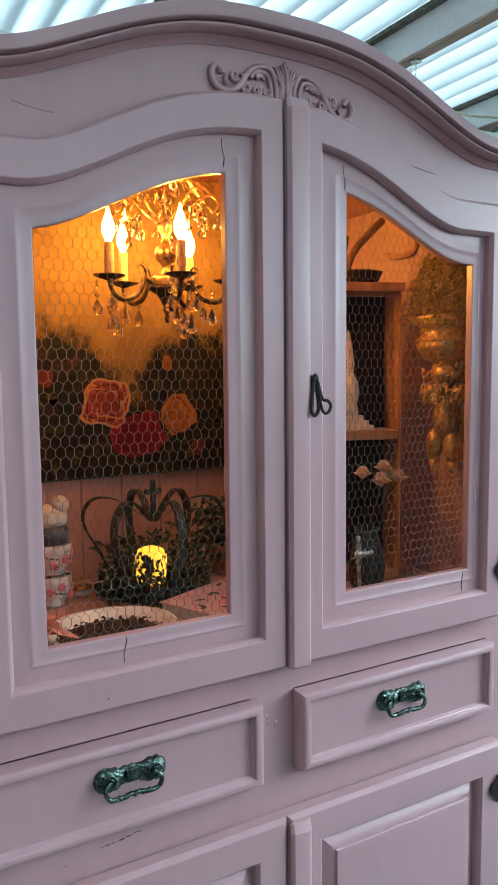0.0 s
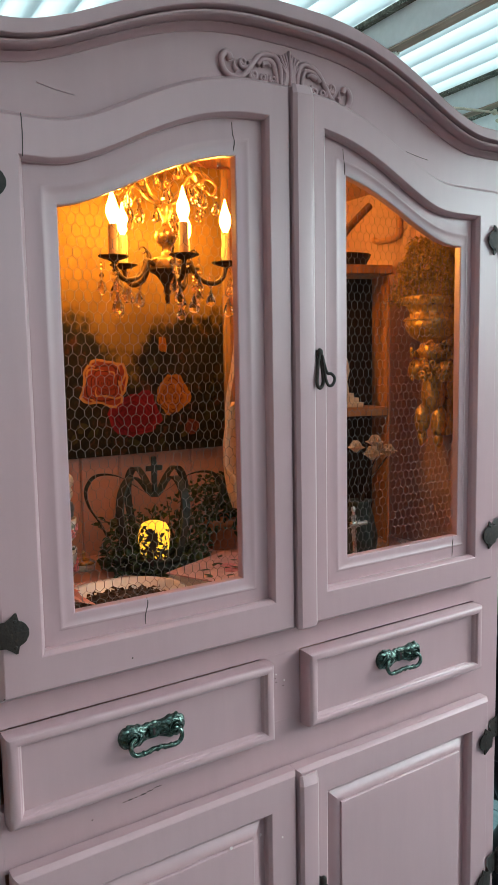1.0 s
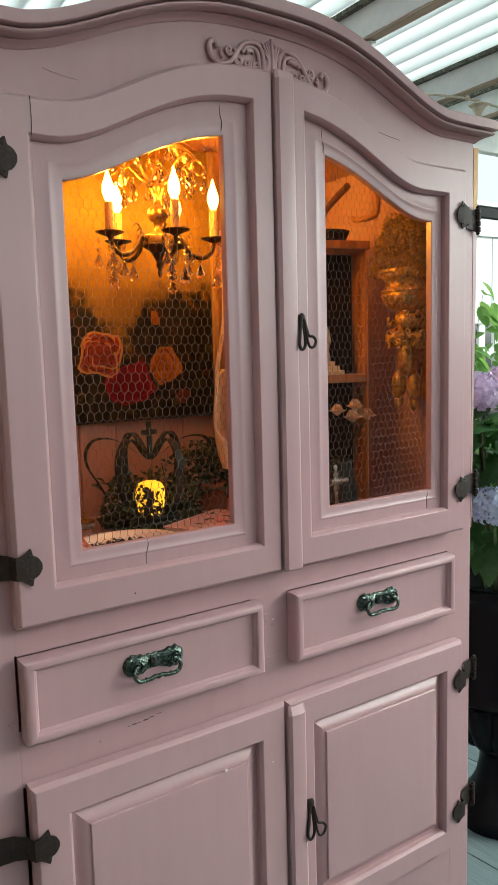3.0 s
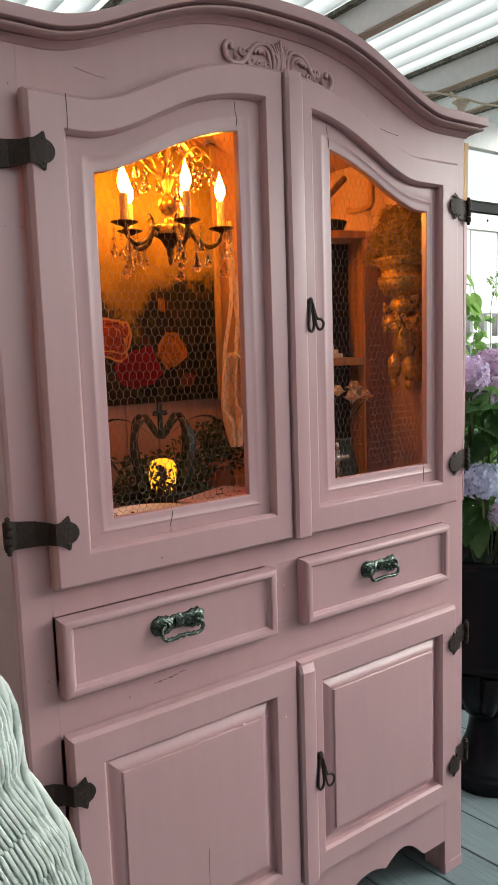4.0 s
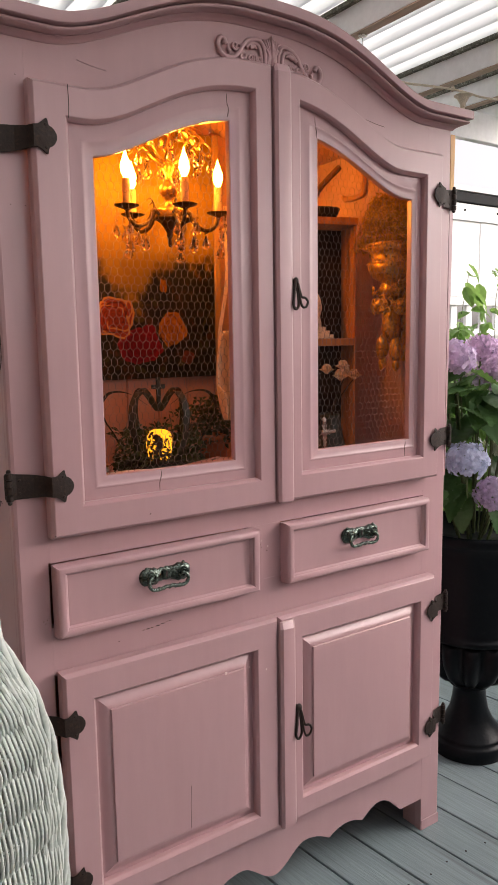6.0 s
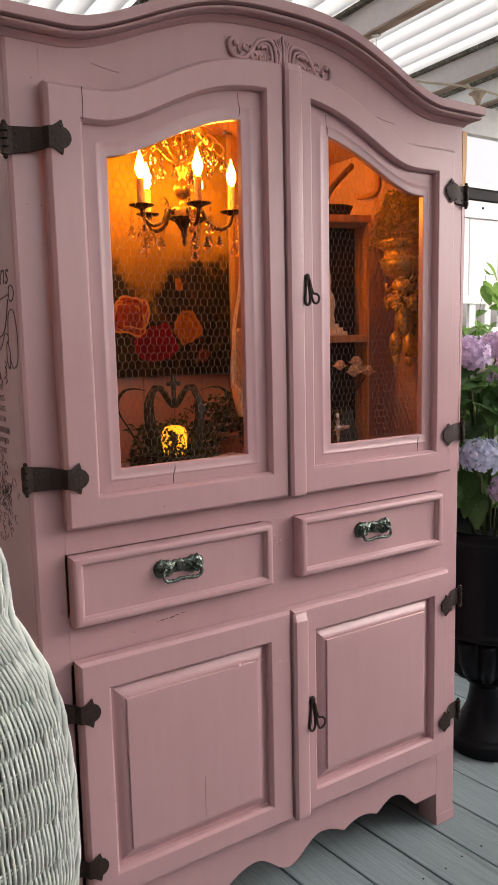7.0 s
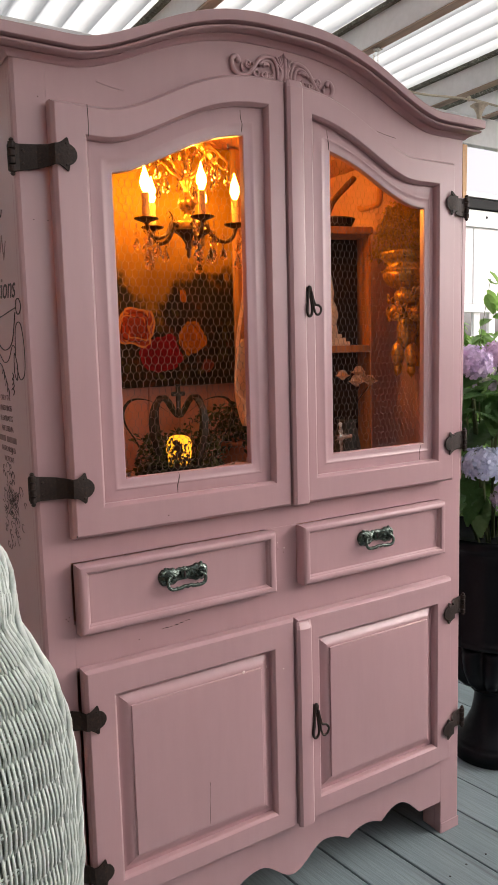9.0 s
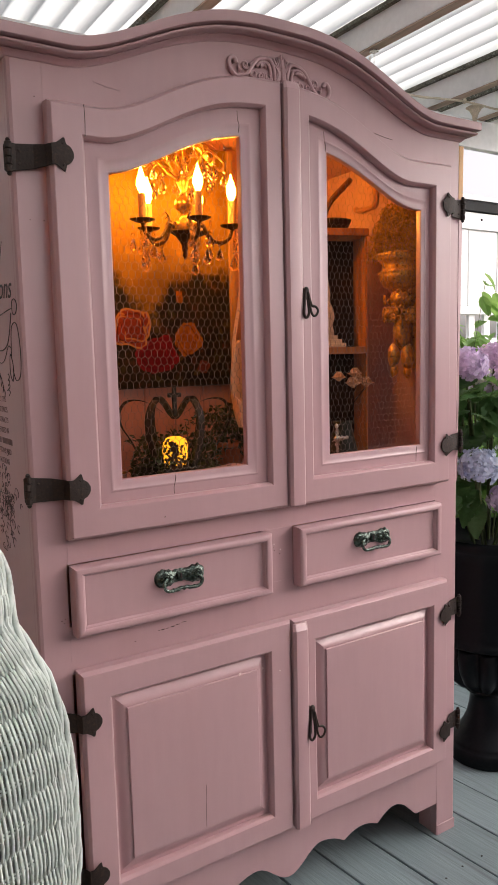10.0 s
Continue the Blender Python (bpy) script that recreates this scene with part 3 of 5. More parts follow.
        pts.append((u + rr * math.cos(a), v + rr * math.sin(a)))
    carve(pts, rad, rad * 0.6, way)


for way in (-1, 1):
    carve([(0.124, 0.031), (0.128, 0.040), (0.136, 0.042), (0.143, 0.033), (0.138, 0.016), (0.121, 0.006), (0.098, 0.010), (0.083, 0.026), (0.066, 0.044), (0.043, 0.051), (0.027, 0.046), (0.019, 0.029), (0.018, 0.006)], 0.0058, 0.0040, way)
    carve([(0.112, 0.016), (0.117, 0.022), (0.116, 0.031)], 0.0050, 0.0014, way)
    carve([(0.070, 0.030), (0.055, 0.041), (0.037, 0.039), (0.030, 0.024), (0.028, 0.006)], 0.0046, 0.0034, way)
    carve([(0.060, 0.033), (0.048, 0.036), (0.041, 0.031)], 0.0058, 0.0020, way)
    carve([(0.088, 0.030), (0.079, 0.034), (0.072, 0.042)], 0.0040, 0.0020, way)
    curl(0.099, 0.030, 0.0085, 3.6, 1, way, 0.0032)
    curl(0.077, 0.014, 0.0090, 0.8, -1, way, 0.0034)
    curl(0.057, 0.012, 0.0085, 2.2, 1, way, 0.0032)
    curl(0.036, 0.012, 0.0080, 0.6, -1, way, 0.0030)
    carve([(0.012, 0.006), (0.011, 0.030), (0.018, 0.050), (0.024, 0.054)], 0.0034, 0.0020, way)

# splits, chips and nail holes in the paint
for pts, own in (([(-0.4690, 0.0, 1.840), (-0.4682, 0.0, 1.812), (-0.4692, 0.0, 1.784)], left_door), ([(-0.1275, 0.0142, 1.885), (-0.1270, 0.0136, 1.868), (-0.1240, 0.0128, 1.856), (-0.1245, 0.0145, 1.845), (-0.1270, 0.0164, 1.836)], left_door),
                 ([(0.1015, 0.0142, 1.874), (0.1025, 0.0136, 1.858), (0.1050, 0.0128, 1.846), (0.1060, 0.0145, 1.836), (0.1075, 0.0164, 1.826)], right_door), ([(0.3920, 0.0140, 1.094), (0.3925, 0.0134, 1.108), (0.3910, 0.0126, 1.116), (0.3950, 0.0143, 1.126), (0.3955, 0.0162, 1.136)], right_door),
                 ([(-0.3050, 0.0142, 1.094), (-0.3055, 0.0134, 1.108), (-0.3035, 0.0126, 1.117), (-0.3000, 0.0143, 1.127), (-0.3010, 0.0162, 1.136)], left_door)):
    part("split", crack([(x, y + (0.0042 if y > 0.01 else 0), z) for x, y, z in pts], 0.0008), CRACK, own)
part("split", crack([(-0.260, 0.0036, 0.436), (-0.262, 0.0036, 0.395), (-0.2625, 0.0036, 0.339)], 0.0006), CRACK, left_low)
part("split", crack([(0.236, 0.0, 1.884), (0.266, 0.0, 1.879), (0.294, 0.0, 1.876)], 0.0005), CRACK, right_door)
chips = [(-0.569, 1.633), (-0.543, 1.633), (-0.552, 0.866), (-0.545, 0.868), (-0.548, 0.861), (-0.345, 0.800), (-0.335, 0.8005), (-0.325, 0.801), (-0.312, 0.802), (-0.300, 0.804), (-0.285, 0.8065), (-0.045, 0.925), (-0.047, 0.932), (-0.030, 0.915), (-0.549, 1.852), (-0.400, 0.789)]
for cx, cz in chips:
    wide = rnd.uniform(0.003, 0.0085) if 0.79 < cz < 0.81 else rnd.uniform(0.001, 0.0022)
    part("chip", ball(1.0, (cx, FACE - 0.0002, cz), (wide, 0.0006, rnd.uniform(0.0006, 0.0014)), 1), CRACK, armoire)
for cx, cz in ((-0.532, 1.037), (-0.337, 1.052), (0.14, 1.788)):
    part("nail_hole", ball(1.0, (cx, -0.0001 if cz < 1.5 else 0.0142, cz), (0.0016, 0.0006, 0.0014), 1), CRACK, left_door if cx < 0 else right_door)
# small pale pink discs on the doors and the divider
SPECK = material("pale_pink_speck", (0.80, 0.66, 0.66), 0.5, var=0.1, scale=40, bump=0)
for cx, cy, cz, wide in ((-0.166, 0.0030, 0.668, 0.0034), (-0.096, 0.0186, 0.657, 0.0034), (-0.060, -0.0004, 0.650, 0.0018), (-0.028, 0.0340, 0.925, 0.0018), (-0.046, 0.0340, 0.940, 0.0014)):
    part("pale_speck", ball(1.0, (cx, cy, cz), (wide, 0.0005, wide), 2), SPECK, armoire)
scratch = tube(curve([(-0.435, FACE - 0.0004, 1.897), (-0.410, FACE - 0.0006, 1.892), (-0.380, FACE - 0.0003, 1.889)], 5), 0.0014, 4)
part("gouge", scratch, PINK, armoire)


# printed lettering on the side that faces the wicker chair
def lettering(words, y, z, size, parent, shear=0.0, turn=0.0, narrow=1.0, ink=None):
    c = bpy.data.curves.new("lettering", "FONT")
    c.body, c.size, c.align_x, c.align_y, c.shear, c.extrude = words, size, "CENTER", "CENTER", shear, 0.0002
    ob = bpy.data.objects.new("lettering", c)
    me = bpy.data.meshes.new_from_object(ob)
    bpy.data.objects.remove(ob)
    me.materials.append(ink or INK)
    me.transform(pose(XL - 0.0004, y, z, 90, 0, -90) @ Matrix.Diagonal((narrow, 1, 1, 1)) @ pose(0, 0, 0, 0, 0, turn))
    new("lettering", me).parent = parent


def flourish(points, rad=0.0015, cyc=False):
    part("flourish", tube(curve([(XL - 0.0002, y, z) for y, z in points], 6, cyc), rad, 4, None, None, cyc), INK, side)


lettering("Potions", 0.190, 1.519, 0.060, side, 0.30, -3, 1.15)
lettering("E", 0.208, 1.628, 0.060, side, 0.15, -18, 0.9, FADED)
lettering("N", 0.160, 1.596, 0.060, side, 0.15, -26, 0.9, FADED)
for k, words in enumerate(("ONLY THE", "FINEST SPICES", "& EXTRACTS", "ARE USED IN", "", "POTIONS AND", "NOTIONS")):
    if words:
        lettering(words, 0.212, 1.300 - 0.0215 * k, 0.0165, side, 0, 0, 1.0 if len(words) < 12 else 0.88, FADED)
    else:
        for y0, y1 in ((0.285, 0.230), (0.220, 0.145)):
            part("letter_bar", box(XL - 0.0006, XL - 0.0001, y1, y0, 1.208, 1.220), FADED, side)
flourish([(0.24, 1.722), (0.215, 1.725), (0.20, 1.705), (0.185, 1.712), (0.172, 1.690), (0.165, 1.668), (0.155, 1.655), (0.147, 1.668)])
flourish([(0.26, 1.462), (0.20, 1.466), (0.12, 1.474), (0.085, 1.477)], 0.0013)
flourish([(0.085, 1.488), (0.066, 1.492), (0.052, 1.478), (0.066, 1.464), (0.085, 1.468)], 0.0013, True)
flourish([(0.250, 1.452), (0.235, 1.415), (0.190, 1.398), (0.130, 1.412), (0.095, 1.468)])
flourish([(0.245, 1.400), (0.205, 1.375), (0.165, 1.378), (0.130, 1.405), (0.112, 1.402)], 0.0011)
flourish([(0.110, 1.385), (0.098, 1.440), (0.062, 1.445), (0.045, 1.400), (0.052, 1.352), (0.085, 1.340), (0.105, 1.362)], 0.0012)
flourish([(0.118, 1.390), (0.125, 1.355), (0.108, 1.338), (0.100, 1.365)], 0.0012, True)
for k in range(5):
    flourish([(0.235 - 0.012 * k + rnd.uniform(-.008, .008), 1.372 - 0.012 * k), (0.215 - 0.010 * k, 1.362 - 0.012 * k), (0.222 - 0.01 * k, 1.350 - 0.012 * k)], 0.0012)
for k in range(4):
    flourish([(0.145 + rnd.uniform(-.012, .012), 1.352 - 0.010 * k), (0.135, 1.346 - 0.010 * k), (0.150 + rnd.uniform(-.01, .01), 1.338 - 0.010 * k)], 0.0011)
for k in range(80):
    y, z = 0.215 + rnd.gauss(0, 0.036), 1.080 + rnd.gauss(0, 0.040)
    a, r = rnd.uniform(0, 6.3), rnd.uniform(0.006, 0.015)
    flourish([(y + r * math.cos(a + j), z + r * math.sin(a + j) * (1 - 0.12 * j)) for j in range(5)], 0.0007)


# ---- inside the armoire ----
SHELF = 1.0505
BRASS = material("antique_brass", (0.42, 0.25, 0.08), 0.30, 0.9, var=0.35, scale=30, grain=120, bump=0.25, dirt=(0.08, 0.045, 0.02), dirt_amount=0.7)
DARK_BRASS = material("darkened_brass", (0.07, 0.045, 0.025), 0.35, 0.8, var=0.4, scale=40, grain=150, bump=0.3, dirt=(0.25, 0.14, 0.05), dirt_amount=0.5)
GOLD = material("gilded_resin", (0.56, 0.33, 0.08), 0.40, 0.6, var=0.4, scale=25, grain=120, bump=0.4, dirt=(0.06, 0.03, 0.012), dirt_amount=0.8)
CANDLE = material("candle_sleeve", (0.70, 0.50, 0.32), 0.6, var=0.1, scale=30, bump=0.1)
BULB = glowing("lit_bulb", (1.0, 0.370, 0.030), 150.0)
CRYSTAL = clear("cut_crystal", (1.0, 0.90, 0.68), 0.01, 1.52)
OAK = material("brown_wood", (0.46, 0.20, 0.062), 0.5, var=0.35, scale=6, grain=70, stretch=(1, 1, 0.12), bump=0.3, dirt=(0.07, 0.03, 0.012), dirt_amount=0.6)
WALNUT = material("walnut_brown", (0.15, 0.07, 0.03), 0.55, var=0.3, scale=12, grain=80, bump=0.3)
# near-black for the box back and rose stems, shade put into the colour
SHADE_WOOD = material("shade_wood", (0.02, 0.010, 0.006), 0.7, var=0.4, scale=8, grain=80, stretch=(1, 1, 0.15), bump=0.3, spec=0.2)
BLACK_METAL = material("black_crown_metal", (0.03, 0.035, 0.03), 0.55, 0.4, var=0.5, scale=40, grain=150, bump=0.4, dirt=(0.10, 0.11, 0.08), dirt_amount=0.5)
IVY = translucent(material("ivy_leaf", (0.022, 0.038, 0.012), 0.45, var=0.4, scale=20, bump=0.2), (0.07, 0.11, 0.03), 0.15)
PORCELAIN = material("white_porcelain", (0.78, 0.75, 0.68), 0.18, var=0.05, scale=10, bump=0.02, coat=0.3)
FLORAL = material("floral_porcelain", (0.70, 0.66, 0.58), 0.2, var=0.1, scale=15, bump=0.02, dirt=(0.20, 0.30, 0.20), dirt_amount=0.9)
ROSE_PINK = material("painted_pink", (0.62, 0.20, 0.20), 0.3, var=0.25, scale=60, bump=0.0)
STONEWARE = material("speckled_stoneware", (0.55, 0.45, 0.33), 0.45, var=0.25, scale=40, grain=200, bump=0.3, dirt=(0.28, 0.20, 0.12), dirt_amount=0.6)
POTPOURRI = material("dried_petals", (0.06, 0.03, 0.02), 0.9, var=0.7, scale=60, grain=200, bump=0.5, dirt=(0.20, 0.07, 0.04), dirt_amount=0.6)
PAPER = material("pink_book_cover", (0.62, 0.38, 0.34), 0.5, var=0.12, scale=30, bump=0.05, dirt=(0.5, 0.2, 0.2), dirt_amount=0.6)
PAGES = material("page_edges", (0.68, 0.60, 0.45), 0.8, var=0.15, grain=300, stretch=(1, 1, 8), bump=0.2)
EDGE_PINE = material("bare_pine", (0.34, 0.19, 0.09), 0.5, var=0.15, scale=8, grain=60, bump=0.2, stretch=(1, 1, 0.1))
SATIN = material("ivory_satin", (0.74, 0.54, 0.33), 0.4, var=0.12, scale=25, grain=160, bump=0.25)
SLATE = material("slate_glaze", (0.07, 0.075, 0.08), 0.4, var=0.5, scale=60, grain=200, bump=0.3)
TERRACOTTA = material("terracotta", (0.42, 0.15, 0.07), 0.8, var=0.2, scale=15, grain=120, bump=0.3)
PALE_STONE = material("carved_pale_stone", (0.68, 0.56, 0.38), 0.7, var=0.25, scale=30, grain=160, bump=0.6)
SILVER = material("worn_silver", (0.52, 0.50, 0.46), 0.28, 0.95, var=0.3, scale=60, grain=200, bump=0.3)
DRIED = translucent(material("dried_rose_petal", (0.80, 0.56, 0.34), 0.6, var=0.3, scale=40, grain=160, bump=0.2), (0.6, 0.35, 0.18), 0.2)
BOXWOOD = translucent(material("gold_washed_leaf", (0.42, 0.28, 0.07), 0.40, 0.35, var=0.5, scale=40, bump=0.2), (0.2, 0.16, 0.04), 0.15)

# --- the rose painting, leaning on the back boards ---
def painted_ground():
    """Golden glow above, dark foliage below and at both sides, with smoky edges and dim reds."""
    m = material("rose_painting", (0.5, 0.3, 0.1), 0.6, bump=0.0, spec=0.15)
    n, link = m.node_tree.nodes, m.node_tree.links.new
    b = n["Principled BSDF"]
    co, sep = n.new("ShaderNodeTexCoord"), n.new("ShaderNodeSeparateXYZ")
    link(co.outputs["Object"], sep.inputs[0])

    def op(kind, a, c=0.0):
        k = n.new("ShaderNodeMath")
        k.operation = kind
        for i, v in enumerate((a, c)):
            if isinstance(v, (int, float)):
                k.inputs[i].default_value = v
            else:
                link(v, k.inputs[i])
        return k.outputs[0]
    leafy, smoke = n.new("ShaderNodeTexNoise"), n.new("ShaderNodeTexNoise")
    leafy.inputs["Scale"].default_value, leafy.inputs["Detail"].default_value, leafy.inputs["Roughness"].default_value = 38, 8, 0.66
    smoke.inputs["Scale"].default_value, smoke.inputs["Detail"].default_value = 6, 3
    for t in (leafy, smoke):
        link(co.outputs["Object"], t.inputs["Vector"])
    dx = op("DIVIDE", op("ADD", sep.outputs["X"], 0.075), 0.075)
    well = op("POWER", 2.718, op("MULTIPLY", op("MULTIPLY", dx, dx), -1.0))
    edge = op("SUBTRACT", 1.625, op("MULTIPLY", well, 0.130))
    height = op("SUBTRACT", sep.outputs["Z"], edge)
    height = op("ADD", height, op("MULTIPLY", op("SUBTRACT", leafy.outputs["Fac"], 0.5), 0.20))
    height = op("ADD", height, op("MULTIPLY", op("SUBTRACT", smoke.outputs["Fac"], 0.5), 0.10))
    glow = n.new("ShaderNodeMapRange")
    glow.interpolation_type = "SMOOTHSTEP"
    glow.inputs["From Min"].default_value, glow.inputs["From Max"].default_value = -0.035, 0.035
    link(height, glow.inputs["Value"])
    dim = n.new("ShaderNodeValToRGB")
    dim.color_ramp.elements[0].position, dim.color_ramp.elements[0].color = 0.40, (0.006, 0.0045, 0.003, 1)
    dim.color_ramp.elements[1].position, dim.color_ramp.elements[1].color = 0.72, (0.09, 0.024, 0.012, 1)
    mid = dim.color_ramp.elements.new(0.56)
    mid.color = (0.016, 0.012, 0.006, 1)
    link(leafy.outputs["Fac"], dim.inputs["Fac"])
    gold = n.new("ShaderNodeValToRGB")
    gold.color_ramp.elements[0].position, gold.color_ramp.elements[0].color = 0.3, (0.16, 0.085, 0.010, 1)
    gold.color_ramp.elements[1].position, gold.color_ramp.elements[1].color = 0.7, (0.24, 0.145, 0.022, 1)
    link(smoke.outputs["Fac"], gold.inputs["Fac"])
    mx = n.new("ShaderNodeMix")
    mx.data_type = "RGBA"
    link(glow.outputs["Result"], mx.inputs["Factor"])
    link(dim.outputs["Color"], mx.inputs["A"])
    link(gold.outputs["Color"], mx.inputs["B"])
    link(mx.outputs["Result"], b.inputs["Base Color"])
    return m


painting = thing("painting", "dark oil painting of red and yellow roses under golden light", "painting")
PY = 0.618
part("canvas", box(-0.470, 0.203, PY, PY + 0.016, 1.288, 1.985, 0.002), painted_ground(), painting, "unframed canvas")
part("edge_strip", box(0.2035, 0.2215, PY - 0.008, PY + 0.016, 1.280, 1.985, 0.002), EDGE_PINE, painting, "narrow bare pine edge strip")


def paint(name, base, var=0.25):
    return material(name, base, 0.6, var=var, scale=40, grain=140, bump=0.0, spec=0.15)


def painted_rose(x, z, r, tones, seed, squash=0.92):
    """A flat painted bloom: rings of ruffled petals, each a thin layer of paint over the last, shaded from rim to base."""
    rr = random.Random(seed)
    heart = bmesh.new()
    heart.faces.new([heart.verts.new((x + r * 0.78 * math.cos(a) * (1 + 0.08 * math.sin(5 * a + seed)), PY - 0.0004, z + r * 0.78 * squash * math.sin(a) * (1 + 0.08 * math.sin(5 * a + seed)))) for a in [math.pi * j / 12 for j in range(24)]])
    bloom = part("painted_rose", heart, tones[2], painting)
    layer = 0
    for ring, (share, count) in enumerate(((1.0, 7), (0.80, 6), (0.60, 6), (0.42, 5), (0.26, 4), (0.14, 3))):
        for k in range(count):
            a = 2 * math.pi * (k + 0.5 * (ring % 2)) / count + rr.uniform(-0.25, 0.25)
            cx, cz = x + math.cos(a) * r * share * 0.50, z + math.sin(a) * r * share * 0.50 * squash
            size = r * share * (rr.uniform(0.40, 0.66) if ring == 0 else rr.uniform(0.46, 0.62))
            y = PY - 0.0006 - 0.00014 * layer
            layer += 1
            bm = bmesh.new()
            ruffle = [1 + 0.16 * math.sin(3 * 2 * math.pi * j / 16 + seed + k) + rr.uniform(-0.06, 0.06) for j in range(16)]
            pale = ring == 0 or (ring < 3 and (k + ring) % 3 == 0)
            for grow, shift, tone in ((1.0, 0.0, 1 if pale else 2), (0.88 if pale else 0.94, 0.07, 0), (0.50, 0.34, 2)):
                pts = []
                for j in range(16):
                    b = 2 * math.pi * j / 16
                    w = size * grow * ruffle[j]
                    pts.append((cx + math.cos(b) * w - shift * size * math.cos(a), y - 0.00004 * (1 - grow), cz + (math.sin(b) * w - shift * size * math.sin(a)) * squash))
                bm.faces.new([bm.verts.new(p) for p in pts]).material_index = tone
            part("petal", bm, tones, bloom)


RED_ROSE = [paint("crimson", (0.13, 0.004, 0.011)), paint("bright_crimson", (0.17, 0.008, 0.014)), paint("deep_crimson", (0.060, 0.002, 0.005))]
GOLD_ROSE = [paint("amber", (0.28, 0.09, 0.009)), paint("pale_amber", (0.33, 0.12, 0.013)), paint("burnt_amber", (0.09, 0.020, 0.003))]
TWO_ROSE = [paint("coral_red", (0.20, 0.028, 0.012)), paint("cream_yellow", (0.40, 0.18, 0.04)), paint("dark_coral", (0.055, 0.008, 0.004))]
LEAF_PAINT = [paint("olive", (0.028, 0.025, 0.008)), paint("dull_olive", (0.045, 0.032, 0.009)), paint("umber", (0.02, 0.012, 0.005))]
greens = bmesh.new()
for k in range(46):
    cx, cz, a, ln = rnd.uniform(-0.28, 0.18), rnd.uniform(1.31, 1.50), rnd.uniform(0, 6.28), rnd.uniform(0.02, 0.05)
    pts = [(cx + math.cos(a) * ln * t - math.sin(a) * w, PY - 0.00025, cz + math.sin(a) * ln * t + math.cos(a) * w) for t, w in ((0, 0), (0.3, 0.009), (0.7, 0.007), (1, 0), (0.7, -0.007), (0.3, -0.009))]
    greens.faces.new([greens.verts.new(p) for p in pts]).material_index = rnd.randrange(3)
part("painted_leaves", greens, LEAF_PAINT, painting)
painted_rose(-0.047, 1.383, 0.066, RED_ROSE, 3, 0.85)
painted_rose(-0.124, 1.460, 0.058, TWO_ROSE, 5)
painted_rose(0.052, 1.424, 0.045, GOLD_ROSE, 8, 1.12)
painted_rose(0.030, 1.550, 0.011, GOLD_ROSE, 11, 1.7)
painted_rose(-0.265, 1.52, 0.022, [paint("dim_red", (0.13, 0.02, 0.01)), paint("dim_rust", (0.17, 0.035, 0.015)), LEAF_PAINT[2]], 12)
painted_rose(0.105, 1.345, 0.020, [paint("dusky_red", (0.11, 0.02, 0.015)), paint("dusky_rust", (0.14, 0.04, 0.02)), LEAF_PAINT[2]], 13)

# --- chandelier ---
CX, CY = -0.060, 0.400
chandelier = thing("chandelier", "small lit brass chandelier with five candle bulbs and crystal drops", "chandelier")
lower = [(0.003, 1.630), (0.006, 1.640), (0.004, 1.648), (0.009, 1.656), (0.007, 1.663), (0.014, 1.676), (0.022, 1.688), (0.036, 1.697), (0.038, 1.702), (0.001, 1.702)]
upper = [(0.034, 1.7025), (0.036, 1.706), (0.034, 1.712), (0.036, 1.718), (0.030, 1.724), (0.012, 1.729), (0.009, 1.745), (0.018, 1.754), (0.025, 1.766), (0.022, 1.780), (0.010, 1.788), (0.007, 1.802), (0.013, 1.815), (0.017, 1.826), (0.010, 1.838), (0.008, 1.862), (0.018, 1.872), (0.022, 1.890), (0.010, 1.900), (0.008, 1.985), (0.045, 1.992), (0.050, 2.010), (0.004, 2.020)]
part("finial", lathe(lower, 20, (CX, CY, 0)), DARK_BRASS, chandelier, "dark pointed finial", smooth=True)
part("stem", lathe(upper, 20, (CX, CY, 0)), BRASS, chandelier, "turned brass stem", smooth=True)


def crystal_drop(x, y, z, size, parent):
    """A faceted teardrop under a small bead."""
    d = part("crystal_drop", lathe([(0.0004, size), (size * 0.16, size * 0.72), (size * 0.30, size * 0.38), (size * 0.34, size * 0.22), (size * 0.22, size * 0.06), (0.0004, 0)], 6, (x, y, z - size * 1.5)), CRYSTAL, parent)
    part("bead", ball(size * 0.17, (x, y, z - size * 0.28), (1, 1, 1), 1), CRYSTAL, d)
    return d


for turn, reach in ((194, 0.136), (261, 0.115), (338, 0.126), (42, 0.120), (130, 0.100)):
    a = radians(turn)
    stretch = reach / 0.126
    ca, sa = math.cos(a), math.sin(a)
    at = lambda r, z: (CX + ca * r, CY + sa * r, z)
    arm = part("arm", tube(curve([at(0.030 * stretch, 1.708), at(0.050 * stretch, 1.716), at(0.056 * stretch, 1.700), at(0.072 * stretch, 1.680), at(0.098 * stretch, 1.672), at(0.118 * stretch, 1.684), at(0.126 * stretch, 1.708)], 6), 0.0052, 8), DARK_BRASS, chandelier, smooth=True)
    part("leaf_scroll", tube(curve([at(0.052 * stretch, 1.706), at(0.046 * stretch, 1.728), at(0.056 * stretch, 1.742), at(0.066 * stretch, 1.736)], 5), 0.0038, 6, None, 0.0012), DARK_BRASS, arm, smooth=True)
    part("drip_pan", lathe([(0.003, -0.012), (0.006, -0.006), (0.020, -0.001), (0.030, 0.003), (0.031, 0.005), (0.012, 0.003), (0.002, 0.004)], 20, at(0.126 * stretch, 1.712)), DARK_BRASS, arm, smooth=True)
    part("candle", lathe([(0.0095, 0), (0.0095, 0.062), (0.007, 0.064), (0.001, 0.064)], 14, at(0.126 * stretch, 1.715)), CANDLE, arm)
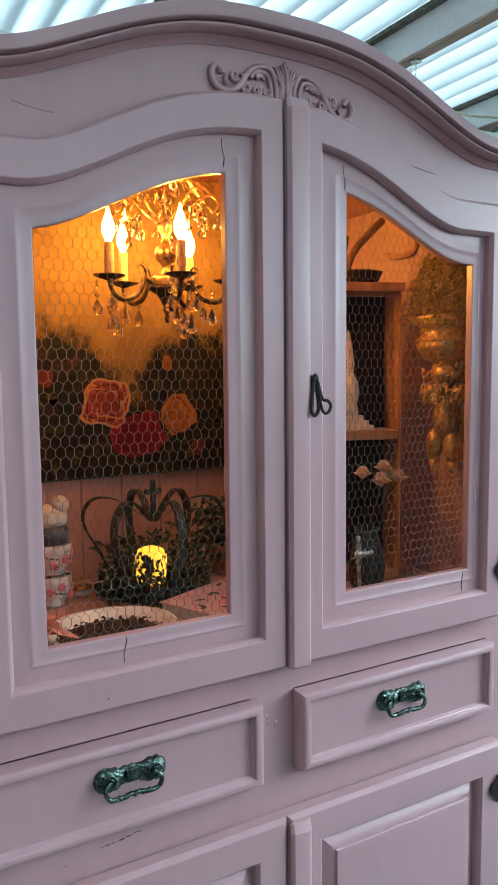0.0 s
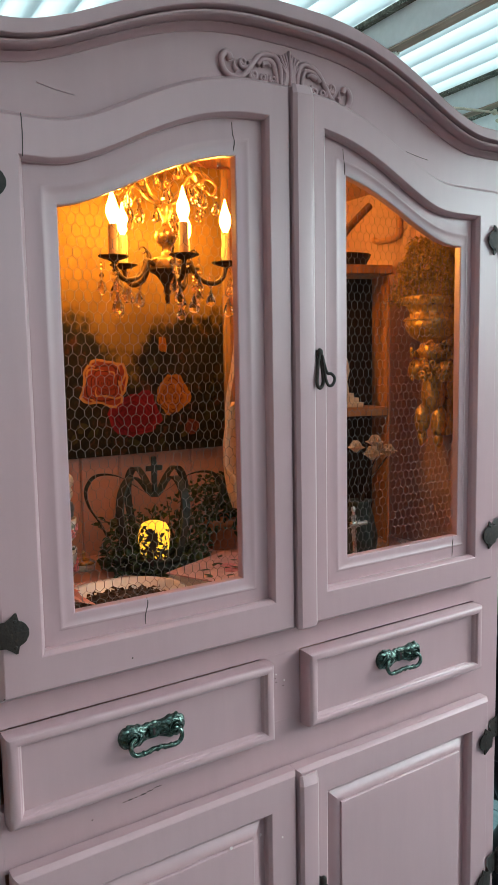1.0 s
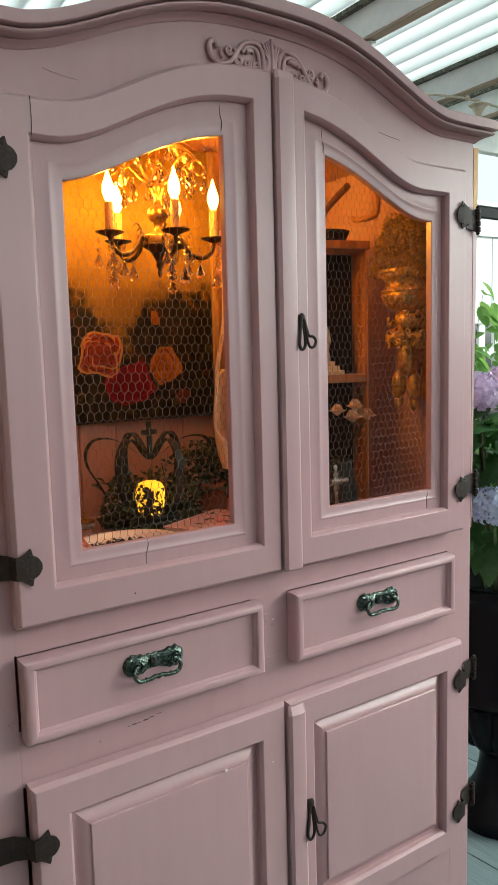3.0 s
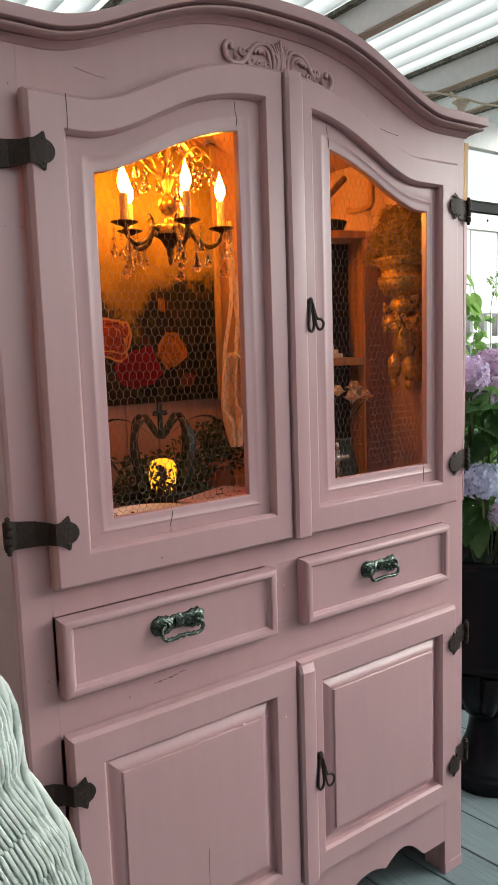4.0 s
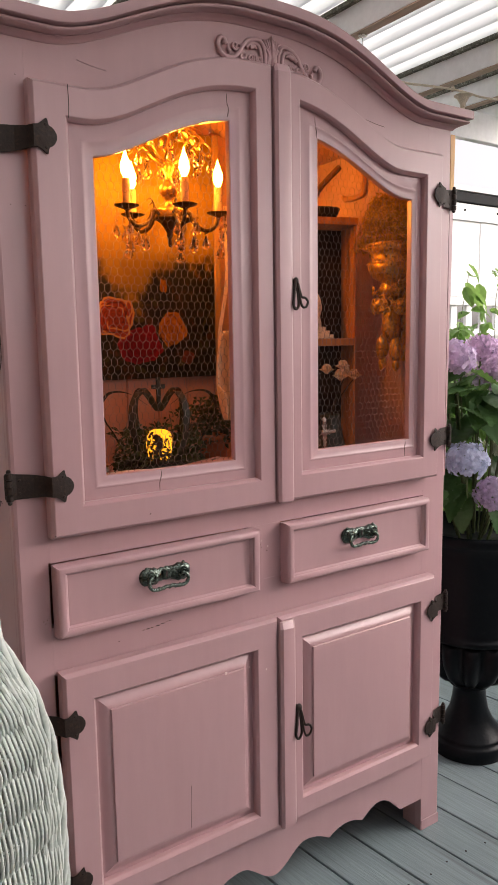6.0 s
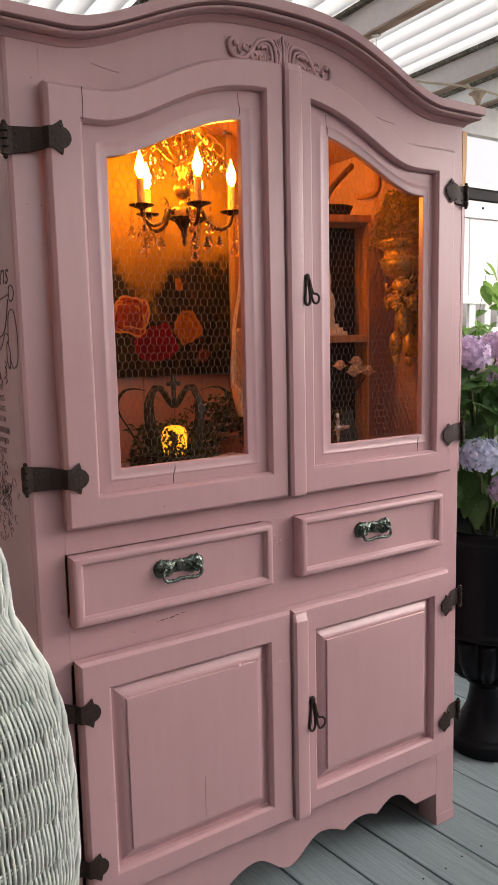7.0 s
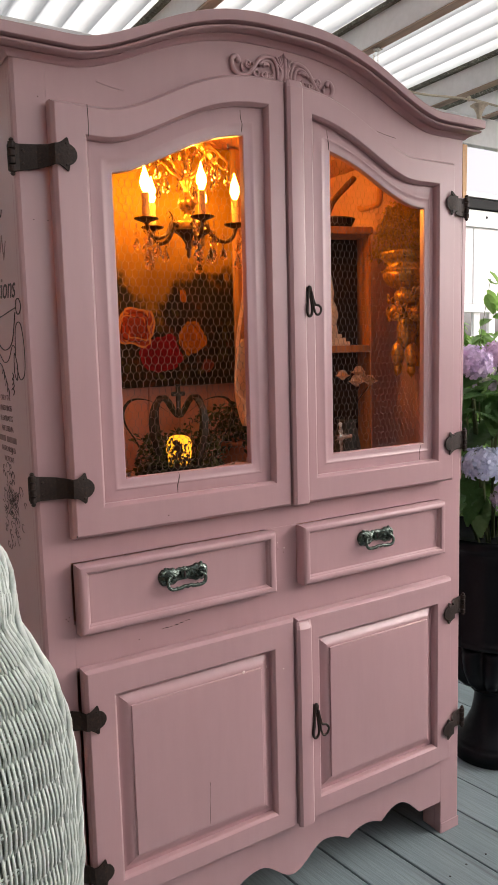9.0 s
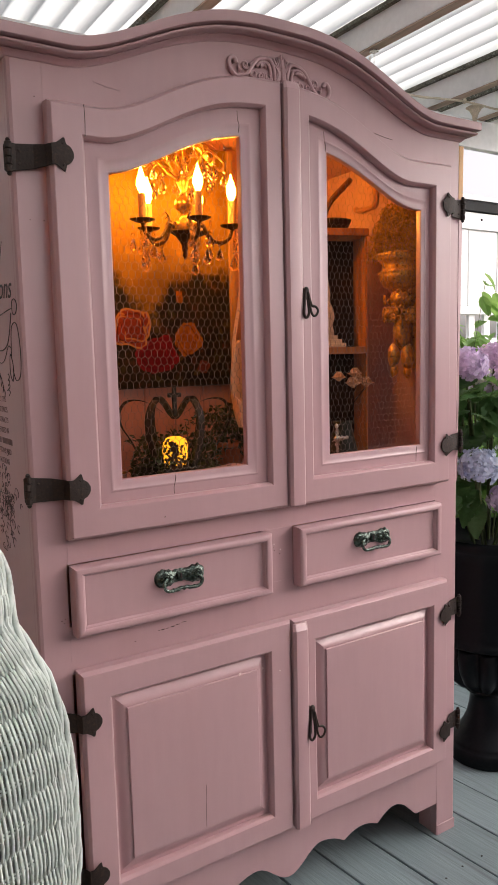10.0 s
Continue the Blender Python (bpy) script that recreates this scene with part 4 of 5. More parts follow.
    part("bulb", lathe([(0.004, 0), (0.0085, 0.008), (0.0125, 0.020), (0.0118, 0.032), (0.007, 0.046), (0.003, 0.058), (0.0005, 0.068)], 14, at(0.126 * stretch, 1.779)), BULB, arm, "glowing flame-shaped bulb", smooth=True)
    for da, r, dz, s in ((-0.23, 0.030, 0.0, 0.032), (0.23, 0.030, 0.0, 0.030), (0.0, -0.034, -0.012, 0.036), (0.5, -0.008, -0.028, 0.040)):
        p = at(reach + r * math.cos(da * 5), 1.700)
        off = math.sin(da * 5) * 0.028
        x, y = p[0] - sa * off, p[1] + ca * off
        for b in range(2):
            part("chain_bead", ball(0.0034, (x, y, 1.704 + dz - 0.008 * b), (1, 1, 1.2), 1), CRYSTAL, arm)
        crystal_drop(x, y, 1.690 + dz, s, arm)
for k in range(8):
    a = radians(20 + 45 * k)
    ca, sa = math.cos(a), math.sin(a)
    at = lambda r, z: (CX + ca * r, CY + sa * r, z)
    frond = part("scroll", tube(curve([at(0.012, 1.835), at(0.035, 1.846), at(0.062, 1.874), at(0.090, 1.886), at(0.108, 1.870), at(0.098, 1.854), at(0.086, 1.864)], 5), 0.0040, 6, None, 0.002), BRASS, chandelier, "brass scroll", smooth=True)
    crystal_drop(*at(0.106, 1.860), 0.032, frond)
    part("swag", tube(curve([at(0.020, 1.985), at(0.045, 1.930), at(0.075, 1.880)], 5), 0.0030, 5), CRYSTAL, frond, "string of small crystal beads")
    petal = leaf(0.075, 0.030, pose(CX + ca * 0.02, CY + sa * 0.02, 1.915, 0, 0, math.degrees(a)) @ pose(0, 0, 0, 0, -25 + 10 * (k % 2), 0), 0.9, 0.5, None, 5)
    part("brass_leaf", petal, BRASS, frond, smooth=True)
for k in range(22):
    a = radians(51 * k + 10)
    r = 0.030 + 0.022 * (k % 4)
    crystal_drop(CX + math.cos(a) * r, CY + math.sin(a) * r, 1.835 + 0.020 * (k % 5) - 0.012 * (k % 3), 0.024 + 0.004 * (k % 3), chandelier)

# --- black crown planter with ivy ---
KX, KY = -0.079, 0.455
crown = thing("wire_crown", "black metal crown planter with a cross, trailing ivy", "crown")
part("base_band", lathe([(0.086, 0.002), (0.090, 0.003), (0.092, 0.020), (0.089, 0.024), (0.089, 0.028), (0.092, 0.030), (0.092, 0.036), (0.087, 0.038), (0.083, 0.034), (0.083, 0.004), (0.001, 0.003)], 36, (KX, KY, SHELF)), BLACK_METAL, crown, "broad base band", smooth=True)
for k in range(6):
    a = radians(60 * k + 33)

    thin = k in (2, 5)
    if thin:
        path = [(0.090, 1.086), (0.120, 1.150), (0.144, 1.190), (0.151, 1.226), (0.134, 1.256), (0.105, 1.263), (0.070, 1.254), (0.030, 1.226), (0.006, 1.212)]
    else:
        path = [(0.090, 1.086), (0.120, 1.140), (0.135, 1.190), (0.131, 1.230), (0.109, 1.258), (0.082, 1.265), (0.052, 1.250), (0.026, 1.226), (0.006, 1.211)]
    line = curve([(r, 0, z) for r, z in path], 5)
    w, th = (0.0035, 0.0035) if thin else (0.0085, 0.003)
    rings = []
    for p in line:
        rings.append([Vector((KX, KY, 0)) + Matrix.Rotation(a, 3, "Z") @ Vector((p.x + dx, dy, p.z + dx * 0.6)) for dx, dy in ((-th, -w), (th, -w), (th, w), (-th, w))])
    part("arch", loft(rings, True, True), BLACK_METAL, crown)
cross = box(KX - 0.006, KX + 0.006, KY - 0.004, KY + 0.004, 1.214, 1.300, 0.002)
box(KX - 0.020, KX + 0.020, KY - 0.0035, KY + 0.0035, 1.268, 1.280, 0.002, 2, cross)
part("cross", cross, BLACK_METAL, crown)
ivy = bmesh.new()
for k in range(1150):
    a, r = rnd.uniform(0, 6.28), rnd.uniform(0.045, 0.122)
    z = 1.058 + rnd.random() ** 1.9 * 0.105
    near = math.sin(a) * r < -0.02
    if near and abs(math.cos(a) * r + 0.020) < 0.036 and z > 1.078:
        continue
    leaf(rnd.uniform(0.012, 0.022), rnd.uniform(0.009, 0.016), pose(KX + math.cos(a) * r, KY + math.sin(a) * r, z, rnd.uniform(-60, 60), rnd.uniform(-60, 40), math.degrees(a) + rnd.uniform(-70, 70)), 0.4, 0.3, ivy, 3)
for k in range(70):
    t = rnd.random()
    leaf(rnd.uniform(0.010, 0.018), rnd.uniform(0.008, 0.013), pose(KX - 0.045 + 0.115 * t + rnd.uniform(-0.012, 0.012), KY - 0.02 + rnd.uniform(-0.02, 0.02), 1.140 + 0.075 * t + rnd.uniform(-0.016, 0.012), rnd.uniform(-60, 60), rnd.uniform(-60, 40), rnd.uniform(0, 360)), 0.4, 0.3, ivy, 3)
part("ivy", ivy, IVY, crown, "small green ivy leaves")
for k in range(5):
    line = curve([(KX + 0.03 * k - 0.05, KY, 1.10), (KX + 0.035 * k - 0.05, KY - 0.03, 1.15), (KX + 0.045 * k - 0.07, KY - 0.02, 1.17 + 0.015 * (k % 3))], 5)
    part("vine", tube(line, 0.0013, 5), IVY, crown)

VOTIVE = glowing("lit_amber_glass", (1.0, 0.46, 0.02), 0.80)
votive = thing("votive_holder", "glowing amber glass votive with dark leaf pattern", "candle holder")
VX, VY = -0.107, 0.405
part("glass", lathe([(0.020, 0.0), (0.027, 0.006), (0.032, 0.030), (0.0345, 0.055), (0.033, 0.070), (0.027, 0.080), (0.015, 0.0855), (0.001, 0.087)], 28, (VX, VY, SHELF + 0.030)), VOTIVE, votive, "lit amber glass", smooth=True)
part("foot", lathe([(0.030, 0.0), (0.030, 0.010), (0.020, 0.014), (0.016, 0.026), (0.022, 0.0298), (0.001, 0.0298)], 20, (VX, VY, SHELF)), BLACK_METAL, votive)
pattern = bmesh.new()
vr = random.Random(5)
for k in range(430):
    a, z = vr.uniform(0, 6.28), SHELF + 0.032 + vr.random() ** 1.7 * 0.076
    r = 0.0275 + 0.007 * (z - SHELF - 0.03) / 0.08 + 0.0016
    m = Matrix.Translation((VX + math.cos(a) * r, VY + math.sin(a) * r, z)) @ Matrix.Rotation(a, 4, "Z") @ Matrix.Rotation(math.pi / 2, 4, "Y") @ Matrix.Rotation(vr.uniform(0, 6.28), 4, "Z")
    leaf(vr.uniform(0.008, 0.016), vr.uniform(0.004, 0.009), m, 0.0, 0.0, pattern, 3)
for k in range(64):
    a, z = vr.gauss(4.16, 0.12), SHELF + 0.034 + vr.random() * 0.070
    m = Matrix.Translation((VX + math.cos(a) * 0.0365, VY + math.sin(a) * 0.0365, z)) @ Matrix.Rotation(a, 4, "Z") @ Matrix.Rotation(math.pi / 2, 4, "Y") @ Matrix.Rotation(vr.uniform(0, 6.28), 4, "Z")
    leaf(vr.uniform(0.009, 0.016), vr.uniform(0.005, 0.009), m, 0.0, 0.0, pattern, 3)
part("leaf_pattern", pattern, CRACK, votive, "dark cut-out leaves")

# --- small things on the shelf floor ---
CUP_GREEN = material("glazed_leaf_green", (0.10, 0.14, 0.07), 0.35, var=0.3, scale=60, bump=0.0)
cups = thing("floral_teacups", "two stacked floral porcelain cups", "cup", (-0.288, 0.490, SHELF))
for k, (z, r) in enumerate(((0.0, 0.036), (0.066, 0.037))):
    c = part("cup", lathe([(r * 0.62, 0.0), (r * 0.66, 0.004), (r * 0.60, 0.008), (r * 0.86, 0.022), (r, 0.050), (r * 1.02, 0.064), (r * 0.96, 0.0645), (r * 0.9, 0.040), (r * 0.5, 0.014), (0.001, 0.012)], 28, (0, 0, z)), FLORAL, cups, smooth=True)
    roses = bmesh.new()
    for j in range(9):
        a = j * 0.7 + k
        zz = 0.034 + 0.012 * math.sin(j * 2.1)
        for q in range(5):
            ball(0.0052, (math.cos(a) * r * 0.95 - math.sin(a) * 0.005 * math.cos(q * 1.257), math.sin(a) * r * 0.95 + math.cos(a) * 0.005 * math.cos(q * 1.257), z + zz + 0.005 * math.sin(q * 1.257)), (1, 1, 1), 1, roses)
    part("painted_flower", roses, ROSE_PINK, c)
    sprig = bmesh.new()
    for j in range(26):
        a, zz = j * 2.4 + k, 0.020 + 0.040 * ((j * 0.618) % 1)
        ball(0.0050, (math.cos(a) * r * (0.80 + 2.6 * (zz - 0.02)), math.sin(a) * r * (0.80 + 2.6 * (zz - 0.02)), z + zz), (1, 1, 0.7), 1, sprig)
    part("painted_leaf", sprig, CUP_GREEN, c)
bird = lathe([(0.030, 0.0), (0.034, 0.004), (0.036, 0.018), (0.033, 0.032), (0.020, 0.038), (0.001, 0.039)], 24, (0, 0, 0))
for f in bird.faces:
    f.material_index = 1
ball(0.033, (-0.004, 0, 0.052), (1.18, 0.95, 0.86), 3, bird)
ball(0.016, (-0.040, 0, 0.050), (1.4, 0.7, 0.6), 2, bird)
ball(0.0190, (0.016, -0.006, 0.078), (1.05, 1.0, 1.0), 3, bird)
for v in bird.verts:
    v.co += v.co.normalized() * 0.0016 * noise.noise(v.co * 120)
statue = tagged(link_mesh("ornament_figurine", bird, [STONEWARE, SLATE], None, True), "small white and slate-grey glazed figurine on stacked cups", "figurine")
statue.matrix_basis = pose(-0.290, 0.490, SHELF + 0.1315)
trinket = thing("trinket_box", "tiny gilded trinket box with a knob", "box", (-0.222, 0.530, SHELF))
part("base", lathe([(0.022, 0), (0.025, 0.004), (0.024, 0.014), (0.001, 0.014)], 20), STONEWARE, trinket, smooth=True)
part("lid", lathe([(0.026, 0.0145), (0.024, 0.019), (0.010, 0.024), (0.003, 0.026), (0.003, 0.034), (0.005, 0.038), (0.001, 0.043)], 20), BRASS, trinket, "gilded lid", smooth=True)
bowl = thing("oval_bowl", "white oval porcelain bowl of dark dried petals", "bowl", (-0.262, 0.205, SHELF))
oval = lathe([(0.055, 0.0), (0.060, 0.003), (0.085, 0.022), (0.100, 0.046), (0.104, 0.049), (0.102, 0.052), (0.096, 0.048), (0.080, 0.026), (0.001, 0.022)], 40)
for v in oval.verts:
    v.co.x *= 1.15
    v.co.z *= 0.72
part("dish", oval, PORCELAIN, bowl, smooth=True)
heap = lathe([(0.086, 0.017), (0.070, 0.022), (0.001, 0.024)], 40)
for v in heap.verts:
    v.co.x *= 1.13
for k in range(420):
    a, r = rnd.uniform(0, 6.28), 0.084 * math.sqrt(rnd.random())
    leaf(rnd.uniform(0.008, 0.014), rnd.uniform(0.006, 0.010), pose(math.cos(a) * r * 1.12, math.sin(a) * r, 0.019 + 0.007 * rnd.random(), rnd.uniform(-50, 50), rnd.uniform(-40, 40), rnd.uniform(0, 360)), 0.5, 0.5, heap, 2)
part("dried_petals", heap, POTPOURRI, bowl)
bloom_m = material("coral_silk", (0.62, 0.24, 0.16), 0.6, var=0.25, scale=40, bump=0.2)
silk = bmesh.new()
for k in range(26):
    leaf(0.030 + 0.010 * (k % 3), 0.026, pose(0, 0, 0.012 + 0.001 * k, rnd.uniform(-20, 20), rnd.uniform(-75, 5), k * 137.5), 0.6, 0.6, silk, 3)
flower = tagged(link_mesh("silk_flower", silk, bloom_m), "coral pink silk flower beside the bowl", "flower")
flower.matrix_basis = pose(-0.385, 0.185, SHELF + 0.030)
book = thing("book", "pink floral hardback book lying flat", "book", (-0.012, 0.268, SHELF), turn=24)
part("pages", box(-0.098, 0.098, -0.070, 0.070, 0.003, 0.030, 0.001, 1), PAGES, book)
part("cover", box(-0.101, 0.101, -0.074, 0.073, 0.0, 0.0029, 0.0008, 1), PAPER, book)
part("cover", box(-0.101, 0.101, -0.074, 0.073, 0.0301, 0.0330, 0.0008, 1), PAPER, book)
spine = part("spine", box(-0.101, 0.101, -0.077, -0.0742, 0.0, 0.0330, 0.001, 1), PAPER, book)
for k in range(7):
    part("letter_bar", box(-0.075 + 0.021 * k, -0.060 + 0.021 * k, -0.0778, -0.0772, 0.011, 0.022), ROSE_PINK, spine)
print_leaf = bmesh.new()
for k in range(16):
    leaf(rnd.uniform(0.014, 0.026), 0.012, pose(rnd.uniform(-0.085, 0.07), rnd.uniform(-0.06, 0.05), 0.0336, 0, 0, rnd.uniform(0, 360)), 0.0, 0.0, print_leaf, 3)
part("printed_leaves", print_leaf, IVY, book)
for k in range(4):
    part("printed_rose", lathe([(0.016, 0), (0.015, 0.0006), (0.001, 0.0006)], 12, (-0.02 + 0.028 * k, -0.03 + 0.025 * (k % 2), 0.0334)), ROSE_PINK, book)

pot = thing("potted_plant", "trailing green plant in a terracotta pot", "plant", (0.130, 0.520, SHELF))
part("pot", lathe([(0.034, 0.0), (0.044, 0.055), (0.050, 0.056), (0.051, 0.074), (0.045, 0.075), (0.040, 0.060), (0.001, 0.058)], 24), TERRACOTTA, pot, smooth=True)
fol = bmesh.new()
for k in range(620):
    a, r = rnd.uniform(0, 6.28), 0.085 * rnd.random() ** 0.6
    leaf(rnd.uniform(0.012, 0.022), rnd.uniform(0.008, 0.014), pose(math.cos(a) * r, math.sin(a) * r * 0.9, 0.075 + rnd.random() * 0.115 - r * 0.3, rnd.uniform(-60, 60), rnd.uniform(-50, 50), rnd.uniform(0, 360)), 0.4, 0.3, fol, 3)
part("foliage", fol, IVY, pot)

# --- wooden box shelf ---
shelf = thing("box_shelf", "brown wooden box shelf turned in its corner, dark inside", "shelf", (0.447, 0.262, SHELF), turn=-18)
wide, deep, top_z, mid_z = 0.285, 0.100, 0.671, 0.343
part("side_board", box(-wide, -wide + 0.007, 0.002, deep, 0.0, top_z - 0.021, 0.0015), OAK, shelf)
part("side_board", box(-0.0065, -0.0005, 0.002, deep, 0.0, top_z - 0.021, 0.0015), OAK, shelf)
part("top_board", box(-wide - 0.004, 0.003, -0.006, deep, top_z - 0.0205, top_z, 0.003), OAK, shelf)
part("middle_board", box(-wide + 0.0075, -0.007, 0.000, deep - 0.012, mid_z - 0.020, mid_z, 0.0015), OAK, shelf)
part("bottom_board", box(-wide + 0.0075, -0.007, 0.004, deep - 0.012, 0.001, 0.018, 0.0015), OAK, shelf)
# the shade inside the box is put into this board's colour
part("back_board", box(-wide + 0.0075, -0.007, deep - 0.011, deep - 0.002, 0.019, top_z - 0.022), SHADE_WOOD, shelf)

pan = thing("ladle_pot", "shallow dark iron pot holding a wooden ladle handle", "pot", (0.372, 0.338, SHELF + top_z))
part("bowl", lathe([(0.040, 0.0), (0.052, 0.006), (0.060, 0.022), (0.062, 0.026), (0.058, 0.026), (0.048, 0.010), (0.001, 0.007)], 32), IRON, pan, smooth=True)
part("ladle_handle", tube(curve([(-0.020, 0.01, 0.012), (-0.012, 0.008, 0.045), (0.010, 0.004, 0.085), (0.078, 0.0, 0.148)], 6), 0.0085, 10), WALNUT, pan, "worn dark wooden handle")
part("cord", tube(curve([(-0.045, -0.02, 0.022), (-0.042, -0.02, 0.055), (-0.035, -0.02, 0.100)], 5), 0.003, 6), IRON, pan)

spire = bmesh.new()
for k in range(4):
    box(-0.050 + 0.010 * k, 0.050 - 0.010 * k, -0.032 + 0.006 * k, 0.032 - 0.006 * k, 0.011 * k, 0.011 * k + 0.011, 0.001, 1, spire)
lathe([(0.024, 0.044), (0.020, 0.060), (0.026, 0.085), (0.022, 0.110), (0.012, 0.130), (0.015, 0.150), (0.009, 0.190), (0.005, 0.215), (0.001, 0.225)], 14, (0, 0, 0), spire)
stone_piece = tagged(link_mesh("stone_ornament", spire, PALE_STONE), "pale carved stone ornament on a stepped base", "ornament")
stone_piece.matrix_basis = pose(0.356, 0.341, SHELF + mid_z + 0.0004, 0, 0, -12)

vase = thing("dried_roses", "dried cream roses in a dark vase", "flowers", (0.318, 0.222, SHELF))
part("vase", lathe([(0.026, 0.0), (0.036, 0.020), (0.040, 0.060), (0.030, 0.105), (0.024, 0.130), (0.028, 0.140), (0.024, 0.140), (0.020, 0.120), (0.001, 0.110)], 24), BLACK_METAL, vase, smooth=True)
for bx, by, bz, s in ((0.104, 0.020, 0.236, 0.022), (0.045, 0.0, 0.264, 0.021), (0.064, 0.012, 0.246, 0.022), (0.028, -0.010, 0.238, 0.023), (-0.012, 0.0, 0.256, 0.020)):
    own = ball(s * 0.42, (bx, by, bz + s * 0.1), (1, 1, 1.1), 2)
    for ring, (count, lift, size) in enumerate(((6, 28, 1.10), (6, 48, 1.20), (5, 64, 1.15), (4, 80, 1.05))):
        for k in range(count):
            yaw = 360 * (k + 0.5 * (ring % 2)) / count + rnd.uniform(-12, 12)
            leaf(s * size, s * 1.45, pose(bx, by, bz - 0.35 * s, rnd.uniform(-8, 8), -lift - 8, yaw) @ pose(s * 0.12, 0, 0), -0.35 if ring else 0.15, 0.55, own, 4)
    b = part("bloom", own, DRIED, vase, "dried cream rose", smooth=True)
    part("stem", tube(curve([(0, 0, 0.12), (bx * 0.4, by, 0.17), (bx, by, bz - 0.004)], 5), 0.0018, 5), SHADE_WOOD, b)
silver = bmesh.new()
for a in (0, 90, 180, 270):
    ln = 0.096 if a == 270 else 0.034
    arm = tube([(0, 0, 0.008), (0, 0, ln)], 0.0042, 8)
    ball(0.0065, (0, 0, ln), (1, 0.7, 1), 1, arm)
    ball(0.0045, (0, 0, ln * 0.6), (1.4, 0.8, 1), 1, arm)
    join(silver, arm, pose(0, 0, 0, 0, a - 90 + 90, 0) if a != 270 else pose(0, 0, 0, 0, 180, 0)) if a != 180 else arm.free()
ball(0.011, (0, 0, 0), (1, 0.6, 1), 2, silver)
for k in range(8):
    tube([(0, 0, 0), (0.020 * math.cos(k * 0.785 + 0.39), 0, 0.020 * math.sin(k * 0.785 + 0.39))], 0.0018, 5, silver, 0.0008)
cross_ob = tagged(link_mesh("silver_cross", silver, SILVER), "ornate worn silver cross leaning on a vase", "cross")
cross_ob.matrix_basis = pose(0.262, 0.178, 1.150, -3, 0, 0)

slipper = thing("ballet_slippers", "ivory satin ballet slippers hanging by their ribbons", "shoe", (0.078, 0.352, 0))
FACING = radians(236)
for k, (dx, dy, z) in enumerate(((0.0, 0.0, 1.182), (0.030, -0.012, 1.196))):
    rings = []
    for j in range(19):
        t = j / 18
        w = 0.034 * math.sin(math.pi * (0.09 + 0.83 * t)) ** 0.65
        d = 0.021 * math.sin(math.pi * (0.12 + 0.78 * t)) ** 0.7
        gape = 0.05 + 1.05 * min(1.0, max(0.0, (t - 0.30) / 0.08)) * min(1.0, max(0.0, (1.0 - t) / 0.06))
        arc = [gape + (2 * math.pi - 2 * gape) * q / 16 for q in range(17)]
        ring = []
        for share, angles in ((1.0, arc), (0.86, arc[::-1])):
            for a in angles:
                across, out = w * share * math.sin(a), d * share * math.cos(a)
                ring.append((dx + math.cos(FACING) * out - math.sin(FACING) * across, dy + math.sin(FACING) * out + math.cos(FACING) * across, z + 0.236 * t))
        rings.append(ring)
    s = part("slipper", loft(rings, True, True), SATIN, slipper, smooth=True)
    for way in (-1, 1):
        ex, ey = dx - math.sin(FACING) * 0.022 * way, dy + math.cos(FACING) * 0.022 * way
        line = curve([(ex, ey, z + 0.150), (ex * 0.9 + 0.004 * way, ey - 0.006, z + 0.235), (dx * 0.6 + 0.007 * way, dy * 0.6 - 0.008, z + 0.350), (0.004 * way, -0.008, 1.62), (0.002 * way, 0.0, 1.735)], 7)
        part("ribbon", loft([[(p.x - 0.0040, p.y + 0.0026, p.z), (p.x + 0.0040, p.y - 0.0026, p.z), (p.x + 0.0043, p.y - 0.0018, p.z), (p.x - 0.0037, p.y + 0.0034, p.z)] for p in line], True, True), SATIN, s)

# --- gilded wall planter ---
planter = thing("wall_planter", "gilded wall urn of gold-washed foliage on a sculpted bracket", "planter")
gx, gy, drop = 0.488, 0.165, -0.038
part("urn", lathe([(0.0106, 1.572), (0.0297, 1.580), (0.0509, 1.592), (0.0625, 1.610), (0.0657, 1.622), (0.0636, 1.625), (0.0673, 1.629), (0.0636, 1.634), (0.0551, 1.638), (0.0541, 1.652), (0.0615, 1.660), (0.0689, 1.664), (0.0663, 1.668), (0.0710, 1.672), (0.0710, 1.680), (0.0636, 1.682), (0.0011, 1.676)], 72, (gx, gy, drop), None, 30, 0.005, (1.636, 1.655)), GOLD, planter, "ribbed gilded bowl", smooth=True)
bracket = part("bracket", box(gx + 0.020, XR - 0.0235, gy - 0.022, gy + 0.022, 1.33, 1.56, 0.004), GOLD, planter, "sculpted gilded bracket")
for p, r, q in (((0, 0, 1.560), 0.030, (1.2, 1.2, 0.9)), ((-0.022, 0.02, 1.520), 0.026, (1, 1.1, 0.9)), ((0.01, -0.03, 1.515), 0.024, (1, 1, 1)), ((0.0, 0.0, 1.468), 0.030, (0.9, 0.9, 1.7)), ((-0.012, 0.022, 1.405), 0.018, (1, 1, 2.0)), ((0.004, -0.014, 1.400), 0.018, (1, 1, 2.2)), ((-0.012, 0.022, 1.362), 0.011, (1, 1, 1.5)), ((0.004, -0.014, 1.358), 0.011, (1, 1, 1.5))):
    lobe = ball(r, (gx + p[0], gy + p[1], p[2] + drop), q, 3)
    for v in lobe.verts:
        v.co += v.co.normalized() * 0.007 * noise.noise(v.co * 75)
    part("bracket_lobe", lobe, GOLD, bracket, smooth=True)
for k in range(44):
    a, rr = rnd.uniform(1.2, 5.1), rnd.uniform(0.005, 0.010)
    px, py, pz = gx - 0.008 + math.cos(a) * 0.040, gy + math.sin(a) * 0.050, rnd.uniform(1.495, 1.578) + drop
